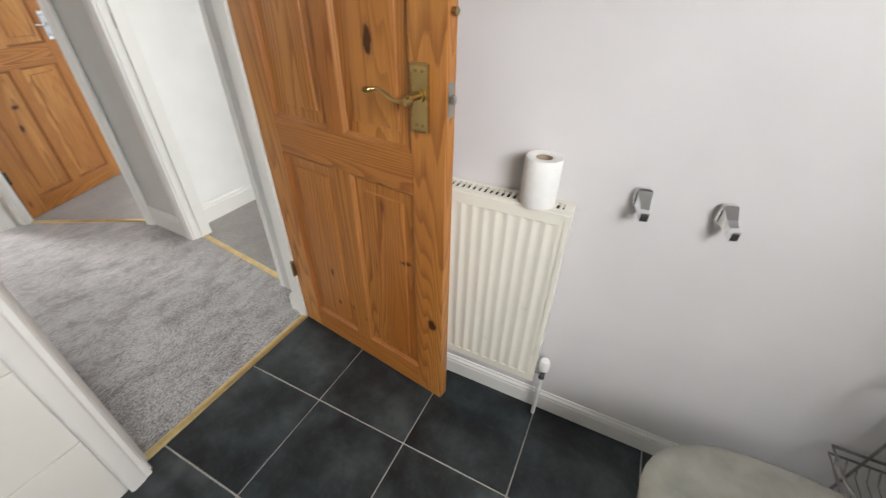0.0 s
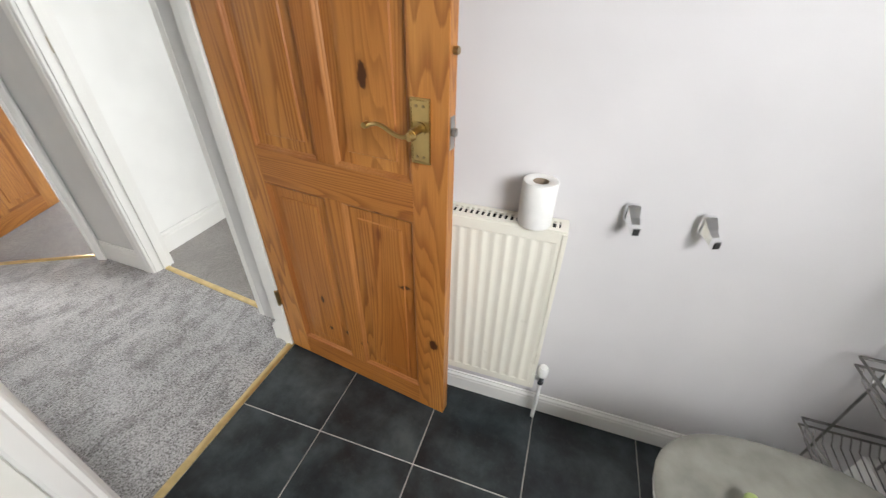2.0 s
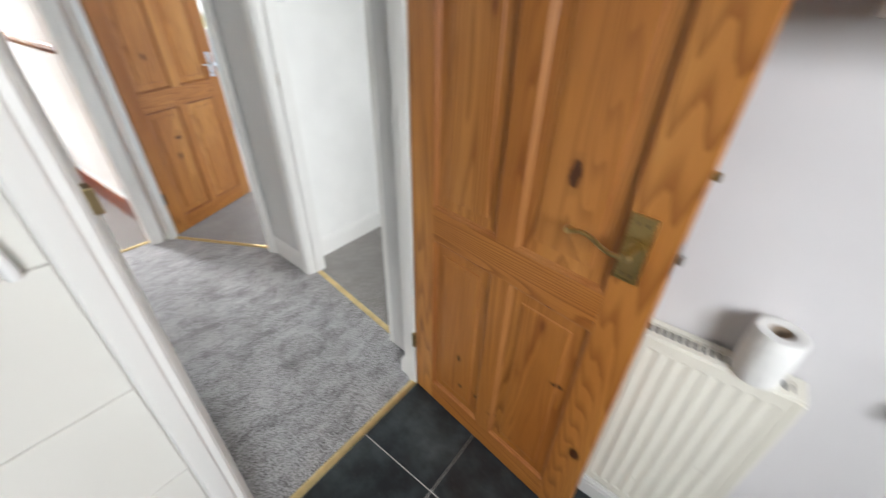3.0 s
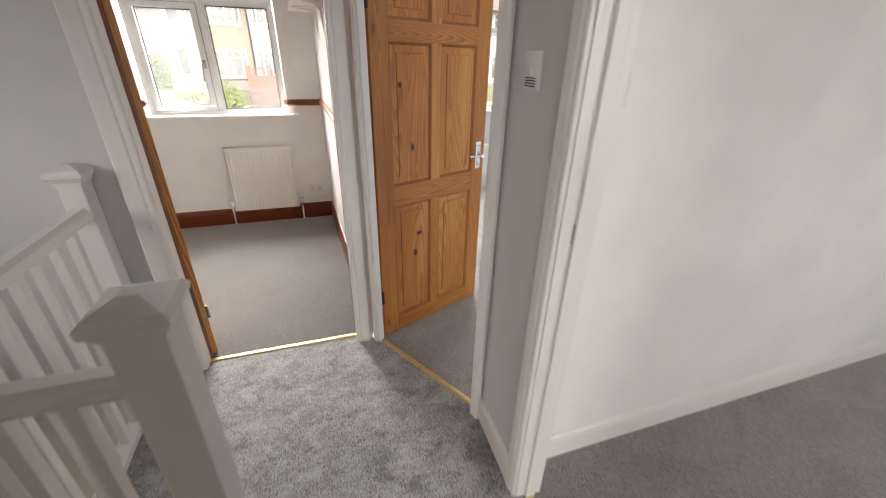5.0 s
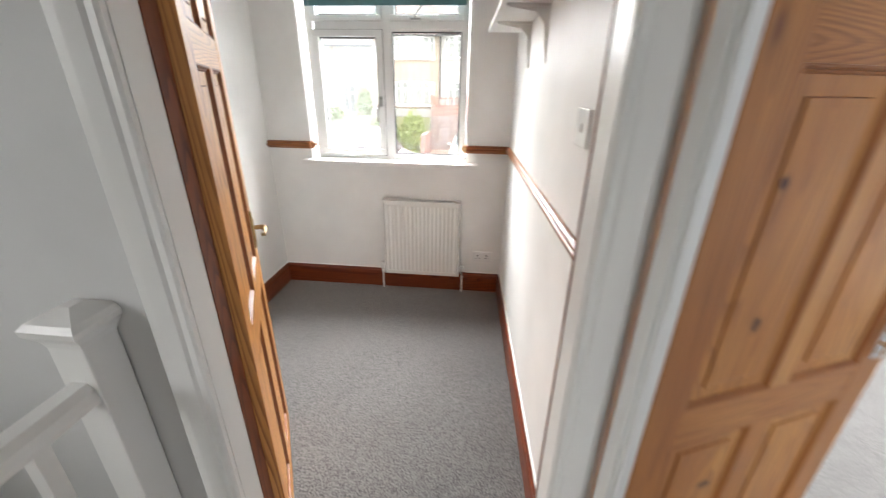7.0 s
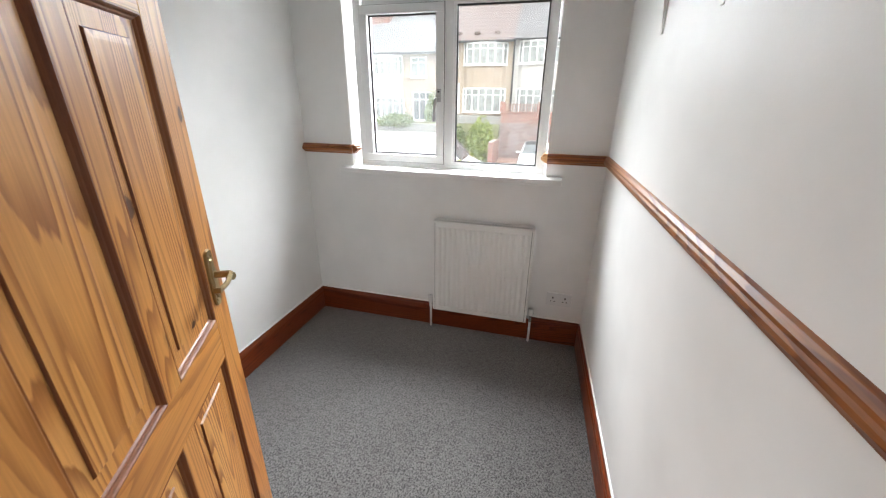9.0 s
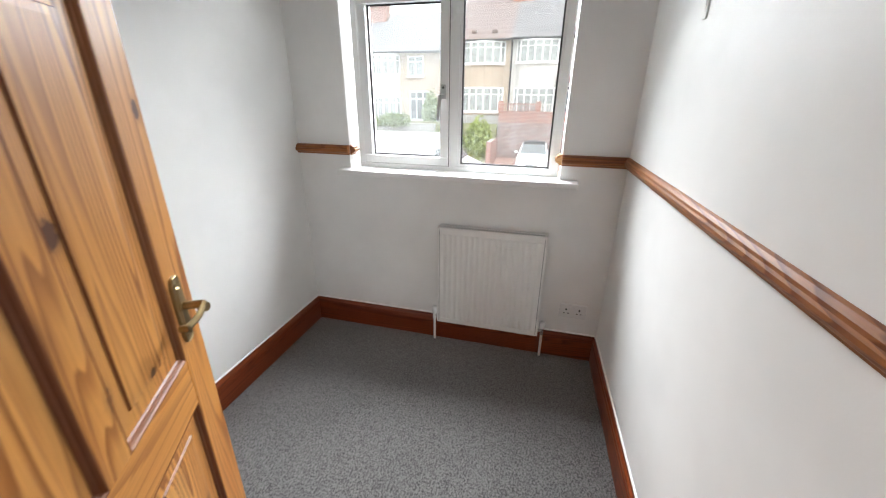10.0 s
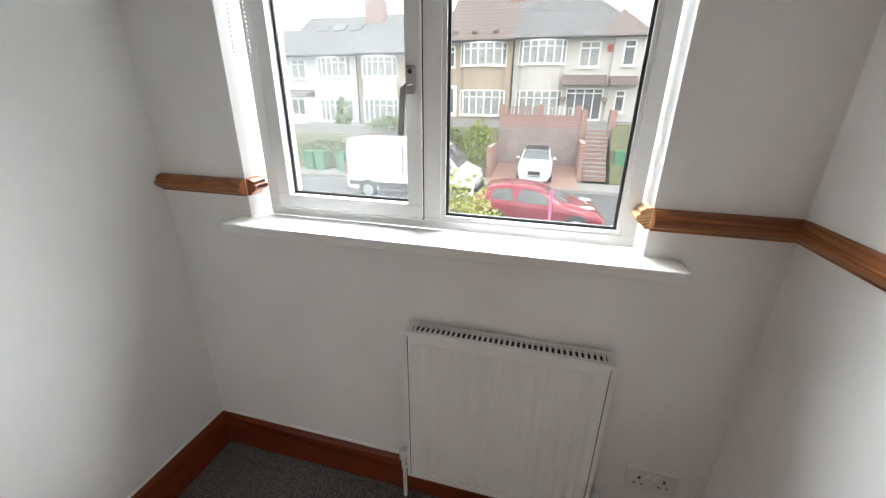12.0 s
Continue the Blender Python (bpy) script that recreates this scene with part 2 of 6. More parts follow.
CARPET_FRONT = carpet("grey_bedroom_carpet", (0.085, 0.080, 0.077), (0.36, 0.342, 0.33), 160, 3.0, 0.25, 0.7, 0.08)
BRASS = plain("polished_brass", (0.52, 0.38, 0.16), 0.28, 1.0, 0.1, 20, 0.04)
OLDBRASS = plain("aged_brass", (0.36, 0.27, 0.14), 0.36, 1.0, 0.2, 25, 0.08)
STRIP = plain("brass_threshold", (0.70, 0.55, 0.28), 0.35, 0.9, 0.12, 20, 0.05)
CHROME = plain("chrome", (0.82, 0.83, 0.84), 0.2, 1.0, 0.03, 8, 0.0)
STEEL = plain("dull_steel", (0.42, 0.42, 0.41), 0.35, 1.0, 0.1, 30, 0.05)
WIRE = plain("tarnished_wire", (0.22, 0.21, 0.20), 0.4, 0.8, 0.5, 18, 0.1)
BLACK = plain("black_rubber", (0.02, 0.02, 0.02), 0.6)
DARKHOLE = plain("dark_void", (0.03, 0.028, 0.025), 0.8)
TISSUE = plain("white_tissue_paper", (0.80, 0.79, 0.77), 0.95, 0, 0.03, 40, 0.5)
CARD = plain("brown_card_core", (0.36, 0.28, 0.21), 0.9)
GREYLID = plain("mottled_grey_lid", (0.235, 0.228, 0.20), 0.42, 0, 0.28, 9, 0.12)
PORCELAIN = plain("white_porcelain", (0.80, 0.80, 0.78), 0.1, 0, 0.02, 4, 0.0, 0.3)
GREENSOAP = plain("pale_green_plastic", (0.58, 0.68, 0.26), 0.4, 0, 0.05, 8)
TEAL = plain("teal_blind_fabric", (0.10, 0.22, 0.24), 0.85, 0, 0.1, 60, 0.2)
GLASS = material("window_glass", glass_build)
# same glass with a stronger white haze, for the casement
HAZY = material("hazy_window_glass", lambda nt, p: glass_build(nt, p, 0.11, 0.19))


# ---- building helpers ----
def part(name, bm, mat, parent=None, label="", smooth=False):
    """Links a bmesh as one mesh object, under a thing or a part."""
    me = bpy.data.meshes.new(name)
    bmesh.ops.recalc_face_normals(bm, faces=bm.faces)
    if smooth:
        for f in bm.faces:
            f.smooth = True
    bm.to_mesh(me)
    bm.free()
    me.materials.append(mat)
    ob = new(name, me)
    if smooth:
        me.set_sharp_from_angle(angle=radians(40))
    if parent:
        ob.parent = parent
    if label:
        tagged(ob, label)
    return ob


def thing(name, m, label, category, group="", kind=""):
    ob = new(name)
    ob.matrix_basis = m
    return tagged(ob, label, category, group, kind)


def B():
    return bmesh.new()


def box(bm, x0, x1, y0, y1, z0, z1, bevel=0.0):
    vs = [bm.verts.new((x, y, z)) for x in (x0, x1) for y in (y0, y1) for z in (z0, z1)]
    faces = [bm.faces.new([vs[i] for i in q]) for q in ((0, 1, 3, 2), (4, 6, 7, 5), (0, 4, 5, 1), (2, 3, 7, 6), (0, 2, 6, 4), (1, 5, 7, 3))]
    if bevel:
        edges = {e for f in faces for e in f.edges}
        bmesh.ops.bevel(bm, geom=list(edges), offset=bevel, segments=2, affect="EDGES", profile=0.6)
    return bm


def prism(bm, pts, z0, z1):
    lo = [bm.verts.new((x, y, z0)) for x, y in pts]
    hi = [bm.verts.new((x, y, z1)) for x, y in pts]
    bm.faces.new(lo[::-1])
    bm.faces.new(hi)
    for i in range(len(pts)):
        j = (i + 1) % len(pts)
        bm.faces.new((lo[i], lo[j], hi[j], hi[i]))
    return bm


def slab(bm, a, b, t0, t1, z0, z1):
    """An upright slab along the plan line a-b, from t0 to t1 to the left of that line."""
    a, b = Vector(a), Vector(b)
    u = (b - a).normalized()
    n = Vector((-u.y, u.x))
    return prism(bm, [tuple(p) for p in (a + n * t0, b + n * t0, b + n * t1, a + n * t1)], z0, z1)


def moulding(bm, a, b, profile):
    """A moulding along the plan line a-b; profile: (out to the left of the line, z)."""
    a, b = Vector(a), Vector(b)
    u = (b - a).normalized()
    n = Vector((-u.y, u.x))
    rings = [[bm.verts.new((*(p + n * d), z)) for d, z in profile] for p in (a, b)]
    k = len(profile)
    for i in range(k):
        j = (i + 1) % k
        bm.faces.new((rings[0][i], rings[1][i], rings[1][j], rings[0][j]))
    bm.faces.new(rings[0])
    bm.faces.new(rings[1][::-1])
    return bm


def tube(bm, pts, r, n=6, closed=False):
    pts = [Vector(p) for p in pts]
    rings = []
    for i, p in enumerate(pts):
        if closed:
            d = pts[(i + 1) % len(pts)] - pts[i - 1]
        else:
            d = pts[min(i + 1, len(pts) - 1)] - pts[max(i - 1, 0)]
        q = d.to_track_quat("Z", "Y")
        rings.append([bm.verts.new(p + q @ Vector((r * math.cos(2 * math.pi * k / n), r * math.sin(2 * math.pi * k / n), 0))) for k in range(n)])
    pairs = list(zip(rings, rings[1:])) + ([(rings[-1], rings[0])] if closed else [])
    for a, b in pairs:
        for k in range(n):
            bm.faces.new((a[k], a[(k + 1) % n], b[(k + 1) % n], b[k]))
    if not closed:
        bm.faces.new(rings[0][::-1])
        bm.faces.new(rings[-1])
    return bm


def loft(bm, sections):
    """Closed rings of equal length joined one to the next, with both ends capped."""
    rings = [[bm.verts.new(p) for p in s] for s in sections]
    n = len(rings[0])
    for a, b in zip(rings, rings[1:]):
        for k in range(n):
            bm.faces.new((a[k], a[(k + 1) % n], b[(k + 1) % n], b[k]))
    bm.faces.new(rings[0][::-1])
    bm.faces.new(rings[-1])
    return bm


def oval(cx, cy, z, a, b, n=28, power=2.4, back=1.0):
    pts = []
    for k in range(n):
        c, s = math.cos(2 * math.pi * k / n), math.sin(2 * math.pi * k / n)
        x = math.copysign(abs(c) ** (2 / power), c) * a
        pts.append((cx + x * (back if x > 0 else 1), cy + math.copysign(abs(s) ** (2 / power), s) * b, z))
    return pts


# ---- structure: floors ----
def structure(name, bm, mat, label="", category=""):
    return tagged(part(name, bm, mat), label, category, kind="structure")


FLOOR_BATH = structure("floor_bathroom", box(B(), -0.585, 1.62, -0.9, 1.75, -0.03, -0.004), GROUT, "charcoal slate-effect square tiles with pale grout lines", "floor")
structure("floor_landing", prism(B(), [(-2.74, 0.36), (-1.57, 0.36), (-1.57, 0.86), (-0.615, 0.86), (-0.615, 1.80), (-0.70, 1.845), (-0.88, 1.852), (-1.6, 1.945), (-2.08, 1.905), (-2.72, 1.553), (-2.80, 1.43), (-2.80, 0.62), (-2.74, 0.60)], -0.05, 0.0), CARPET_LANDING, "grey plush landing carpet with brushed patches", "carpet")
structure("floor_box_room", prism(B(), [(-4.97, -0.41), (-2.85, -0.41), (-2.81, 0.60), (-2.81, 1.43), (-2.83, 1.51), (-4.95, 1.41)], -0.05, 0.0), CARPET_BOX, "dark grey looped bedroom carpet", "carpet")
structure("floor_front_bedroom", prism(B(), [(-2.085, 1.915), (-1.85, 2.02), (-1.85, 5.06), (-4.98, 5.06), (-4.98, 4.45), (-5.25, 4.32), (-5.5, 3.7), (-5.5, 2.7), (-5.25, 2.08), (-4.98, 1.95), (-4.98, 1.52), (-2.86, 1.6), (-2.73, 1.563)], -0.05, 0.0), CARPET_FRONT, "grey bedroom carpet with faint seams", "carpet")
structure("carpet_seam", box(B(), -3.071, -3.060, 1.75, 5.0, -0.01, 0.003, 0.001), CARPET_FRONT, "raised seam in the bedroom carpet", "carpet")
structure("floor_rear_bedroom", prism(B(), [(-1.75, 1.975), (-1.61, 1.955), (-0.87, 1.862), (-0.70, 1.87), (1.7, 1.87), (1.7, 5.06), (-1.75, 5.06)], -0.05, 0.0), CARPET_FRONT, "grey bedroom carpet", "carpet")

# ---- structure: walls ----
TOP = 2.4
HEAD = 2.0


def walls(name, mat, *slabs):
    bm = B()
    for s in slabs:
        slab(bm, *s)
    return structure(name, bm, mat, "", "wall")


walls("wall_bathroom_north", LILAC, ((-0.548, 1.75), (1.72, 1.75), 0, 0.055, -0.05, TOP))
walls("wall_rear_bedroom_south", WHITE, ((-0.652, 1.806), (1.72, 1.806), 0, 0.06, -0.05, TOP))
walls("wall_bathroom_west", CERAMIC, ((-0.60, -0.9), (-0.60, 0.938), -0.048, 0, -0.05, TOP), ((-0.60, 0.938), (-0.60, 1.75), -0.048, 0, HEAD + 0.03, TOP))
walls("wall_landing_east", GREY, ((-0.602, -1.3), (-0.602, 0.938), 0, 0.048, -2.5, TOP), ((-0.602, 0.938), (-0.602, 1.742), 0, 0.048, HEAD + 0.03, TOP), ((-0.602, 1.742), (-0.602, 1.805), 0, 0.048, -0.05, TOP))
walls("wall_bathroom_east", LILAC, ((1.62, -0.9), (1.62, -0.15), -0.1, 0, -0.05, TOP), ((1.62, 0.85), (1.62, 1.75), -0.1, 0, -0.05, TOP), ((1.62, -0.15), (1.62, 0.85), -0.1, 0, -0.05, 1.25), ((1.62, -0.15), (1.62, 0.85), -0.1, 0, 2.15, TOP))
walls("wall_bathroom_south", CERAMIC, ((-0.6, -0.9), (1.72, -0.9), -0.1, 0, -0.05, TOP))
walls("wall_landing_west", GREY, ((-2.75, -1.3), (-2.75, 0.579), 0, 0.05, -2.5, TOP), ((-2.75, 0.579), (-2.75, 1.437), 0, 0.05, HEAD + 0.03, TOP), ((-2.75, 1.437), (-2.75, 1.50), 0, 0.05, -0.05, TOP))
walls("wall_box_room_east", CREAM, ((-2.801, -0.41), (-2.801, 0.579), 0, 0.05, -0.05, TOP), ((-2.801, 0.579), (-2.801, 1.437), 0, 0.05, HEAD + 0.03, TOP), ((-2.801, 1.437), (-2.801, 1.507), 0, 0.05, -0.05, TOP))
walls("wall_box_room_north", CREAM, ((-5.0, 1.402), (-2.852, 1.497), 0, 0.05, -0.05, TOP))
walls("wall_front_bedroom_south", BLUE, ((-5.0, 1.454), (-2.84, 1.549), 0, 0.05, -0.05, TOP))
walls("wall_box_room_south", CREAM, ((-2.85, -0.41), (-5.2, -0.41), 0, 0.1, -0.05, TOP))
WY0, WY1, WZ0, WZ1 = -0.078, 1.095, 1.055, 2.2
walls("wall_box_room_west", CREAM, ((-4.95, -0.41), (-4.95, WY0), 0, 0.22, -0.05, TOP), ((-4.95, WY1), (-4.95, 1.41), 0, 0.22, -0.05, TOP), ((-4.95, WY0), (-4.95, WY1), 0, 0.22, -0.05, WZ0 - 0.03), ((-4.95, WY0), (-4.95, WY1), 0, 0.22, WZ1, TOP))
walls("wall_splay", GREY, ((-2.75, 1.505), (-2.09, 1.905), 0, 0.05, HEAD + 0.03, TOP))
walls("wall_splay_inner", BLUE, ((-2.775, 1.548), (-2.115, 1.948), 0, 0.05, HEAD + 0.03, TOP))
walls("wall_landing_north", GREY, ((-2.045, 1.914), (-1.658, 1.900), 0, 0.05, -0.05, TOP), ((-1.658, 1.900), (-0.66, 1.80), 0, 0.05, HEAD + 0.03, TOP), ((-0.86, 1.818), (-0.652, 1.80), 0, 0.05, -0.05, TOP))
walls("wall_rear_bedroom_west", WHITE, ((-1.75, 1.99), (-1.75, 5.06), 0, 0.05, -0.05, TOP), ((-1.80, 1.945), (-1.658, 1.937), 0, 0.045, -0.05, TOP), ((-1.658, 1.937), (-0.66, 1.851), 0, 0.03, HEAD + 0.03, TOP))
walls("wall_front_bedroom_east", BLUE, ((-1.802, 5.06), (-1.802, 1.99), -0.05, 0, -0.05, TOP), ((-2.07, 1.96), (-1.80, 1.946), 0, 0.04, -0.05, TOP))
walls("wall_bedrooms_north", BLUE, ((1.8, 5.06), (-5.2, 5.06), -0.12, 0, -0.05, TOP))
walls("wall_rear_bedroom_east", WHITE, ((1.7, 1.87), (1.7, 2.7), -0.12, 0, -0.05, TOP), ((1.7, 4.4), (1.7, 5.06), -0.12, 0, -0.05, TOP), ((1.7, 2.7), (1.7, 4.4), -0.12, 0, -0.05, 0.95), ((1.7, 2.7), (1.7, 4.4), -0.12, 0, 2.2, TOP))
walls("wall_front_bedroom_west", BLUE, ((-4.98, 4.45), (-4.98, 5.06), 0, 0.2, -0.05, TOP), ((-4.98, 1.5), (-4.98, 1.95), 0, 0.2, -0.05, TOP), ((-4.98, 1.95), (-4.98, 4.45), 0, 0.2, 2.36, TOP))
BAY = [(-4.985, 1.952), (-5.25, 2.08), (-5.5, 2.7), (-5.5, 3.7), (-5.25, 4.32), (-4.985, 4.448)]
bays = []
for k, (p, q) in enumerate(zip(BAY, BAY[1:])):
    if k in (0, 4):
        bays.append((p, q, 0, 0.1, -0.05, 2.38))
    else:
        bays += [(p, q, 0, 0.1, -0.05, 0.98), (p, q, 0, 0.1, 2.32, 2.38)]
walls("wall_bay", BLUE, *bays)
structure("bay_ceiling", prism(B(), BAY[::-1], 2.381, 2.43), WHITE, "", "ceiling")
walls("wall_stair_south", GREY, ((-2.80, -1.3), (-2.05, -1.3), -0.1, 0, -2.5, TOP), ((-1.15, -1.3), (-0.55, -1.3), -0.1, 0, -2.5, TOP), ((-2.05, -1.3), (-1.15, -1.3), -0.1, 0, -2.5, 1.3), ((-2.05, -1.3), (-1.15, -1.3), -0.1, 0, 2.2, TOP))
structure("ceiling", box(B(), -5.2, 1.85, -1.45, 5.2, TOP, TOP + 0.08), WHITE, "white plastered ceiling", "ceiling")


# skirting boards
def board(h, t=0.016):
    return [(0, 0), (t, 0), (t, h * 0.72), (t * 0.85, h * 0.78), (t * 0.85, h * 0.86), (t * 0.45, h * 0.93), (t * 0.35, h), (0, h)]


def skirting(a, b, mat, h=0.12, t=0.016, name="baseboard"):
    ob = structure(name, moulding(B(), a, b, board(h, t)), mat, "", "baseboard")
    if mat is not GLOSS:
        part("caulk_line", moulding(B(), a, b, [(0.0, h), (t * 0.4, h), (t * 0.3, h + 0.004), (0.0, h + 0.006)]), WHITE, ob, "thin white line of filler")
    return ob


skirting((1.62, 1.75), (-0.54, 1.75), GLOSS, 0.085, 0.016)
skirting((-0.6505, 1.716), (-0.6505, 1.80), GLOSS, 0.11, 0.036)
skirting((-2.75, 0.562), (-2.75, -0.2), GLOSS, 0.12)
skirting((-1.75, 5.06), (-1.75, 2.06), GLOSS, 0.13)
skirting((-1.70, 1.9015), (-2.044, 1.914), GLOSS, 0.12)
skirting((-0.65, -0.2), (-0.65, 0.86), GLOSS, 0.12)
skirting((-4.95, 1.395), (-4.95, -0.41), REDWOOD_Y, 0.162, 0.018)
skirting((-4.955, -0.41), (-2.86, -0.41), REDWOOD_X, 0.162, 0.018)
skirting((-2.873, 1.496), (-4.945, 1.4047), REDWOOD_X, 0.162, 0.018)
skirting((-4.98, 5.06), (-4.98, 4.45), GLOSS, 0.14)
skirting((-1.85, 5.06), (-4.95, 5.06), GLOSS, 0.14)
for p, q in list(zip(BAY, BAY[1:])):
    skirting(q, p, GLOSS, 0.139)

# dado rail of the box room
DADO = [(0, 1.130), (0.010, 1.130), (0.014, 1.137), (0.028, 1.145), (0.034, 1.153), (0.034, 1.162), (0.026, 1.166), (0.026, 1.174), (0.014, 1.182), (0, 1.184)]


def dado(a, b, mat, depth=1.0):
    return structure("dado_rail", moulding(B(), a, b, [(d * depth, z) for d, z in DADO]), mat, "brown-stained moulded wooden dado rail", "dado rail")


dado((-4.95, 1.402), (-4.95, WY1), DADO_Y)
dado((-4.952, WY1), (-5.008, WY1), BARE_X)
dado((-4.95, WY0), (-4.95, -0.41), DADO_Y)
dado((-5.008, WY0), (-4.952, WY0), DADO_X)
dado((-2.873, 1.496), (-4.94, 1.405), DADO_X, 0.75)

# brass threshold strips
for a, b in (((-0.60, 0.962), (-0.60, 1.712)), ((-2.805, 0.609), (-2.805, 1.41)), ((-2.724, 1.553), (-2.085, 1.912)), ((-1.625, 1.952), (-0.86, 1.857))):
    structure("threshold", moulding(B(), b, a, [(-0.016, 0.0), (0.016, 0.0), (0.013, 0.005), (0.006, 0.009), (-0.006, 0.009), (-0.013, 0.005)]), STRIP, "narrow brass carpet threshold strip", "threshold")


# door linings and architraves
def door_frame(name, a, b, depth0, depth1, label, sides=(1, 1), mats=(GLOSS, GLOSS, GLOSS), stop=0.55, width=0.065, heads=True):
    """Lining round the clear opening a-b; depth0 to depth1 across the wall, to the left of a-b. sides: casing on the right, on the left."""
    a, b = Vector(a), Vector(b)
    u = (b - a).normalized()
    n = Vector((-u.y, u.x))
    L = (b - a).length
    root = thing(name, Matrix(((u.x, n.x, 0, a.x), (u.y, n.y, 0, a.y), (0, 0, 1, 0), (0, 0, 0, 1))), label, "door frame", kind="structure")
    for nm, x0, x1 in (("lining", -0.028, 0), ("lining", L, L + 0.028)):
        part(nm, box(B(), x0, x1, depth0 - 0.001, depth1 + 0.001, 0, HEAD + 0.028), mats[0], root)
    part("lining_head", box(B(), 0, L, depth0 - 0.001, depth1 + 0.001, HEAD, HEAD + 0.028), mats[0], root)
    s = depth0 + (depth1 - depth0) * stop
    if stop:
        part("door_stop", box(B(), 0.0, 0.012, s - 0.018, s + 0.018, 0, HEAD - 0.012, 0.002), mats[0], root)
        part("door_stop", box(B(), L - 0.012, L, s - 0.018, s + 0.018, 0, HEAD - 0.012, 0.002), mats[0], root)
    else:
        s = depth0 + 0.056
    part("door_stop", box(B(), 0.0, L, s - 0.018, s + 0.018, HEAD - 0.012, HEAD, 0.002), mats[0], root)
    prof = [(0, 0), (0, 0.012), (0.006, 0.016), (0.018, 0.014), (0.024, 0.019), (0.050, 0.022), (width - 0.006, 0.022), (width, 0.016), (width, 0)]
    for on, y, sg, mat in ((sides[0], depth0, -1, mats[1]), (sides[1], depth1, 1, mats[2])):
        if not on:
            continue
        for flip, x in ((-1, -0.006), (1, L + 0.006)):
            if on == 2 and flip == 1 or on == 3 and flip == -1:
                continue
            bm = B()
            prism(bm, [(x + flip * d, y + sg * (o + 0.001)) for d, o in prof], 0, HEAD + 0.006 + width)
            part("casing", bm, mat, root)
        bm = B()
        rings = [[bm.verts.new((x, y + sg * (o + 0.001), HEAD + 0.006 + d)) for d, o in prof] for x in (-0.006, L + 0.006)]
        for i in range(len(prof)):
            j = (i + 1) % len(prof)
            bm.faces.new((rings[0][i], rings[1][i], rings[1][j], rings[0][j]))
        bm.faces.new(rings[0])
        bm.faces.new(rings[1])
        part("casing_head", bm, mat, root)
    return root


bath_frame = door_frame("door_frame", (-0.60, 0.966), (-0.60, 1.712), -0.05, 0.05, "white-painted door lining with moulded casing at the bathroom", (2, 1))
part("strike_plate", box(B(), 0.0, 0.014, -0.048, -0.016, 1.185, 1.228, 0.002), OLDBRASS, bath_frame, "brass strike plate")
part("latch_hole", box(B(), 0.0125, 0.0145, -0.040, -0.026, 1.195, 1.218), DARKHOLE, bath_frame)
box_frame = door_frame("door_frame", (-2.80, 1.409), (-2.80, 0.607), -0.05, 0.05, "white-painted door lining with brown-stained inner casing at the small bedroom", (2, 0), (GLOSS, REDWOOD_Z, GLOSS), 0)
# white casings on the landing side of the small bedroom's door
for y0, y1, wide in ((0.508, 0.604, 1.33), (1.412, 1.484, 1.0)):
    f = -1 if y0 < 1 else 1
    inner, = (y1,) if f < 0 else (y0,)
    bm = B()
    prism(bm, [(-2.75 + o, inner + f * d * wide) for d, o in ((0, 0), (0, 0.012), (0.006, 0.016), (0.018, 0.014), (0.024, 0.019), (0.052, 0.022), (0.066, 0.022), (0.072, 0.016), (0.072, 0))], 0, 2.07)
    part("casing", bm, GLOSS, box_frame).matrix_parent_inverse = box_frame.matrix_basis.inverted()
part("casing_head", box(B(), -2.749, -2.727, 0.508, 1.484, 2.071, 2.14, 0.004), GLOSS, box_frame).matrix_parent_inverse = box_frame.matrix_basis.inverted()
# brown inner edge of that lining
for x1, y0, y1 in ((-2.812, 0.603, 0.6105), (-2.843, 1.4065, 1.4085)):
    part("lining_edge", box(B(), -2.8515, x1, y0, y1, 0, 2.0), REDWOOD_Z, box_frame, "brown-stained inner half of the lining").matrix_parent_inverse = box_frame.matrix_basis.inverted()
splay_frame = door_frame("door_frame", (-2.722, 1.552), (-2.084, 1.909), -0.035, 0.015, "white-painted door lining with moulded casing set across the corner", (3, 0), width=0.05)
rear_frame = door_frame("door_frame", (-1.628, 1.897), (-0.862, 1.818), 0.0, 0.10, "white-painted door lining with moulded casing at the rear bedroom", (2, 0))
part("strike_plate", box(B(), 0.0, 0.002, 0.035, 0.060, 1.10, 1.16), OLDBRASS, rear_frame, "small dull strike plate")
part("latch_hole", box(B(), 0.001, 0.003, 0.042, 0.054, 1.118, 1.142), DARKHOLE, rear_frame)


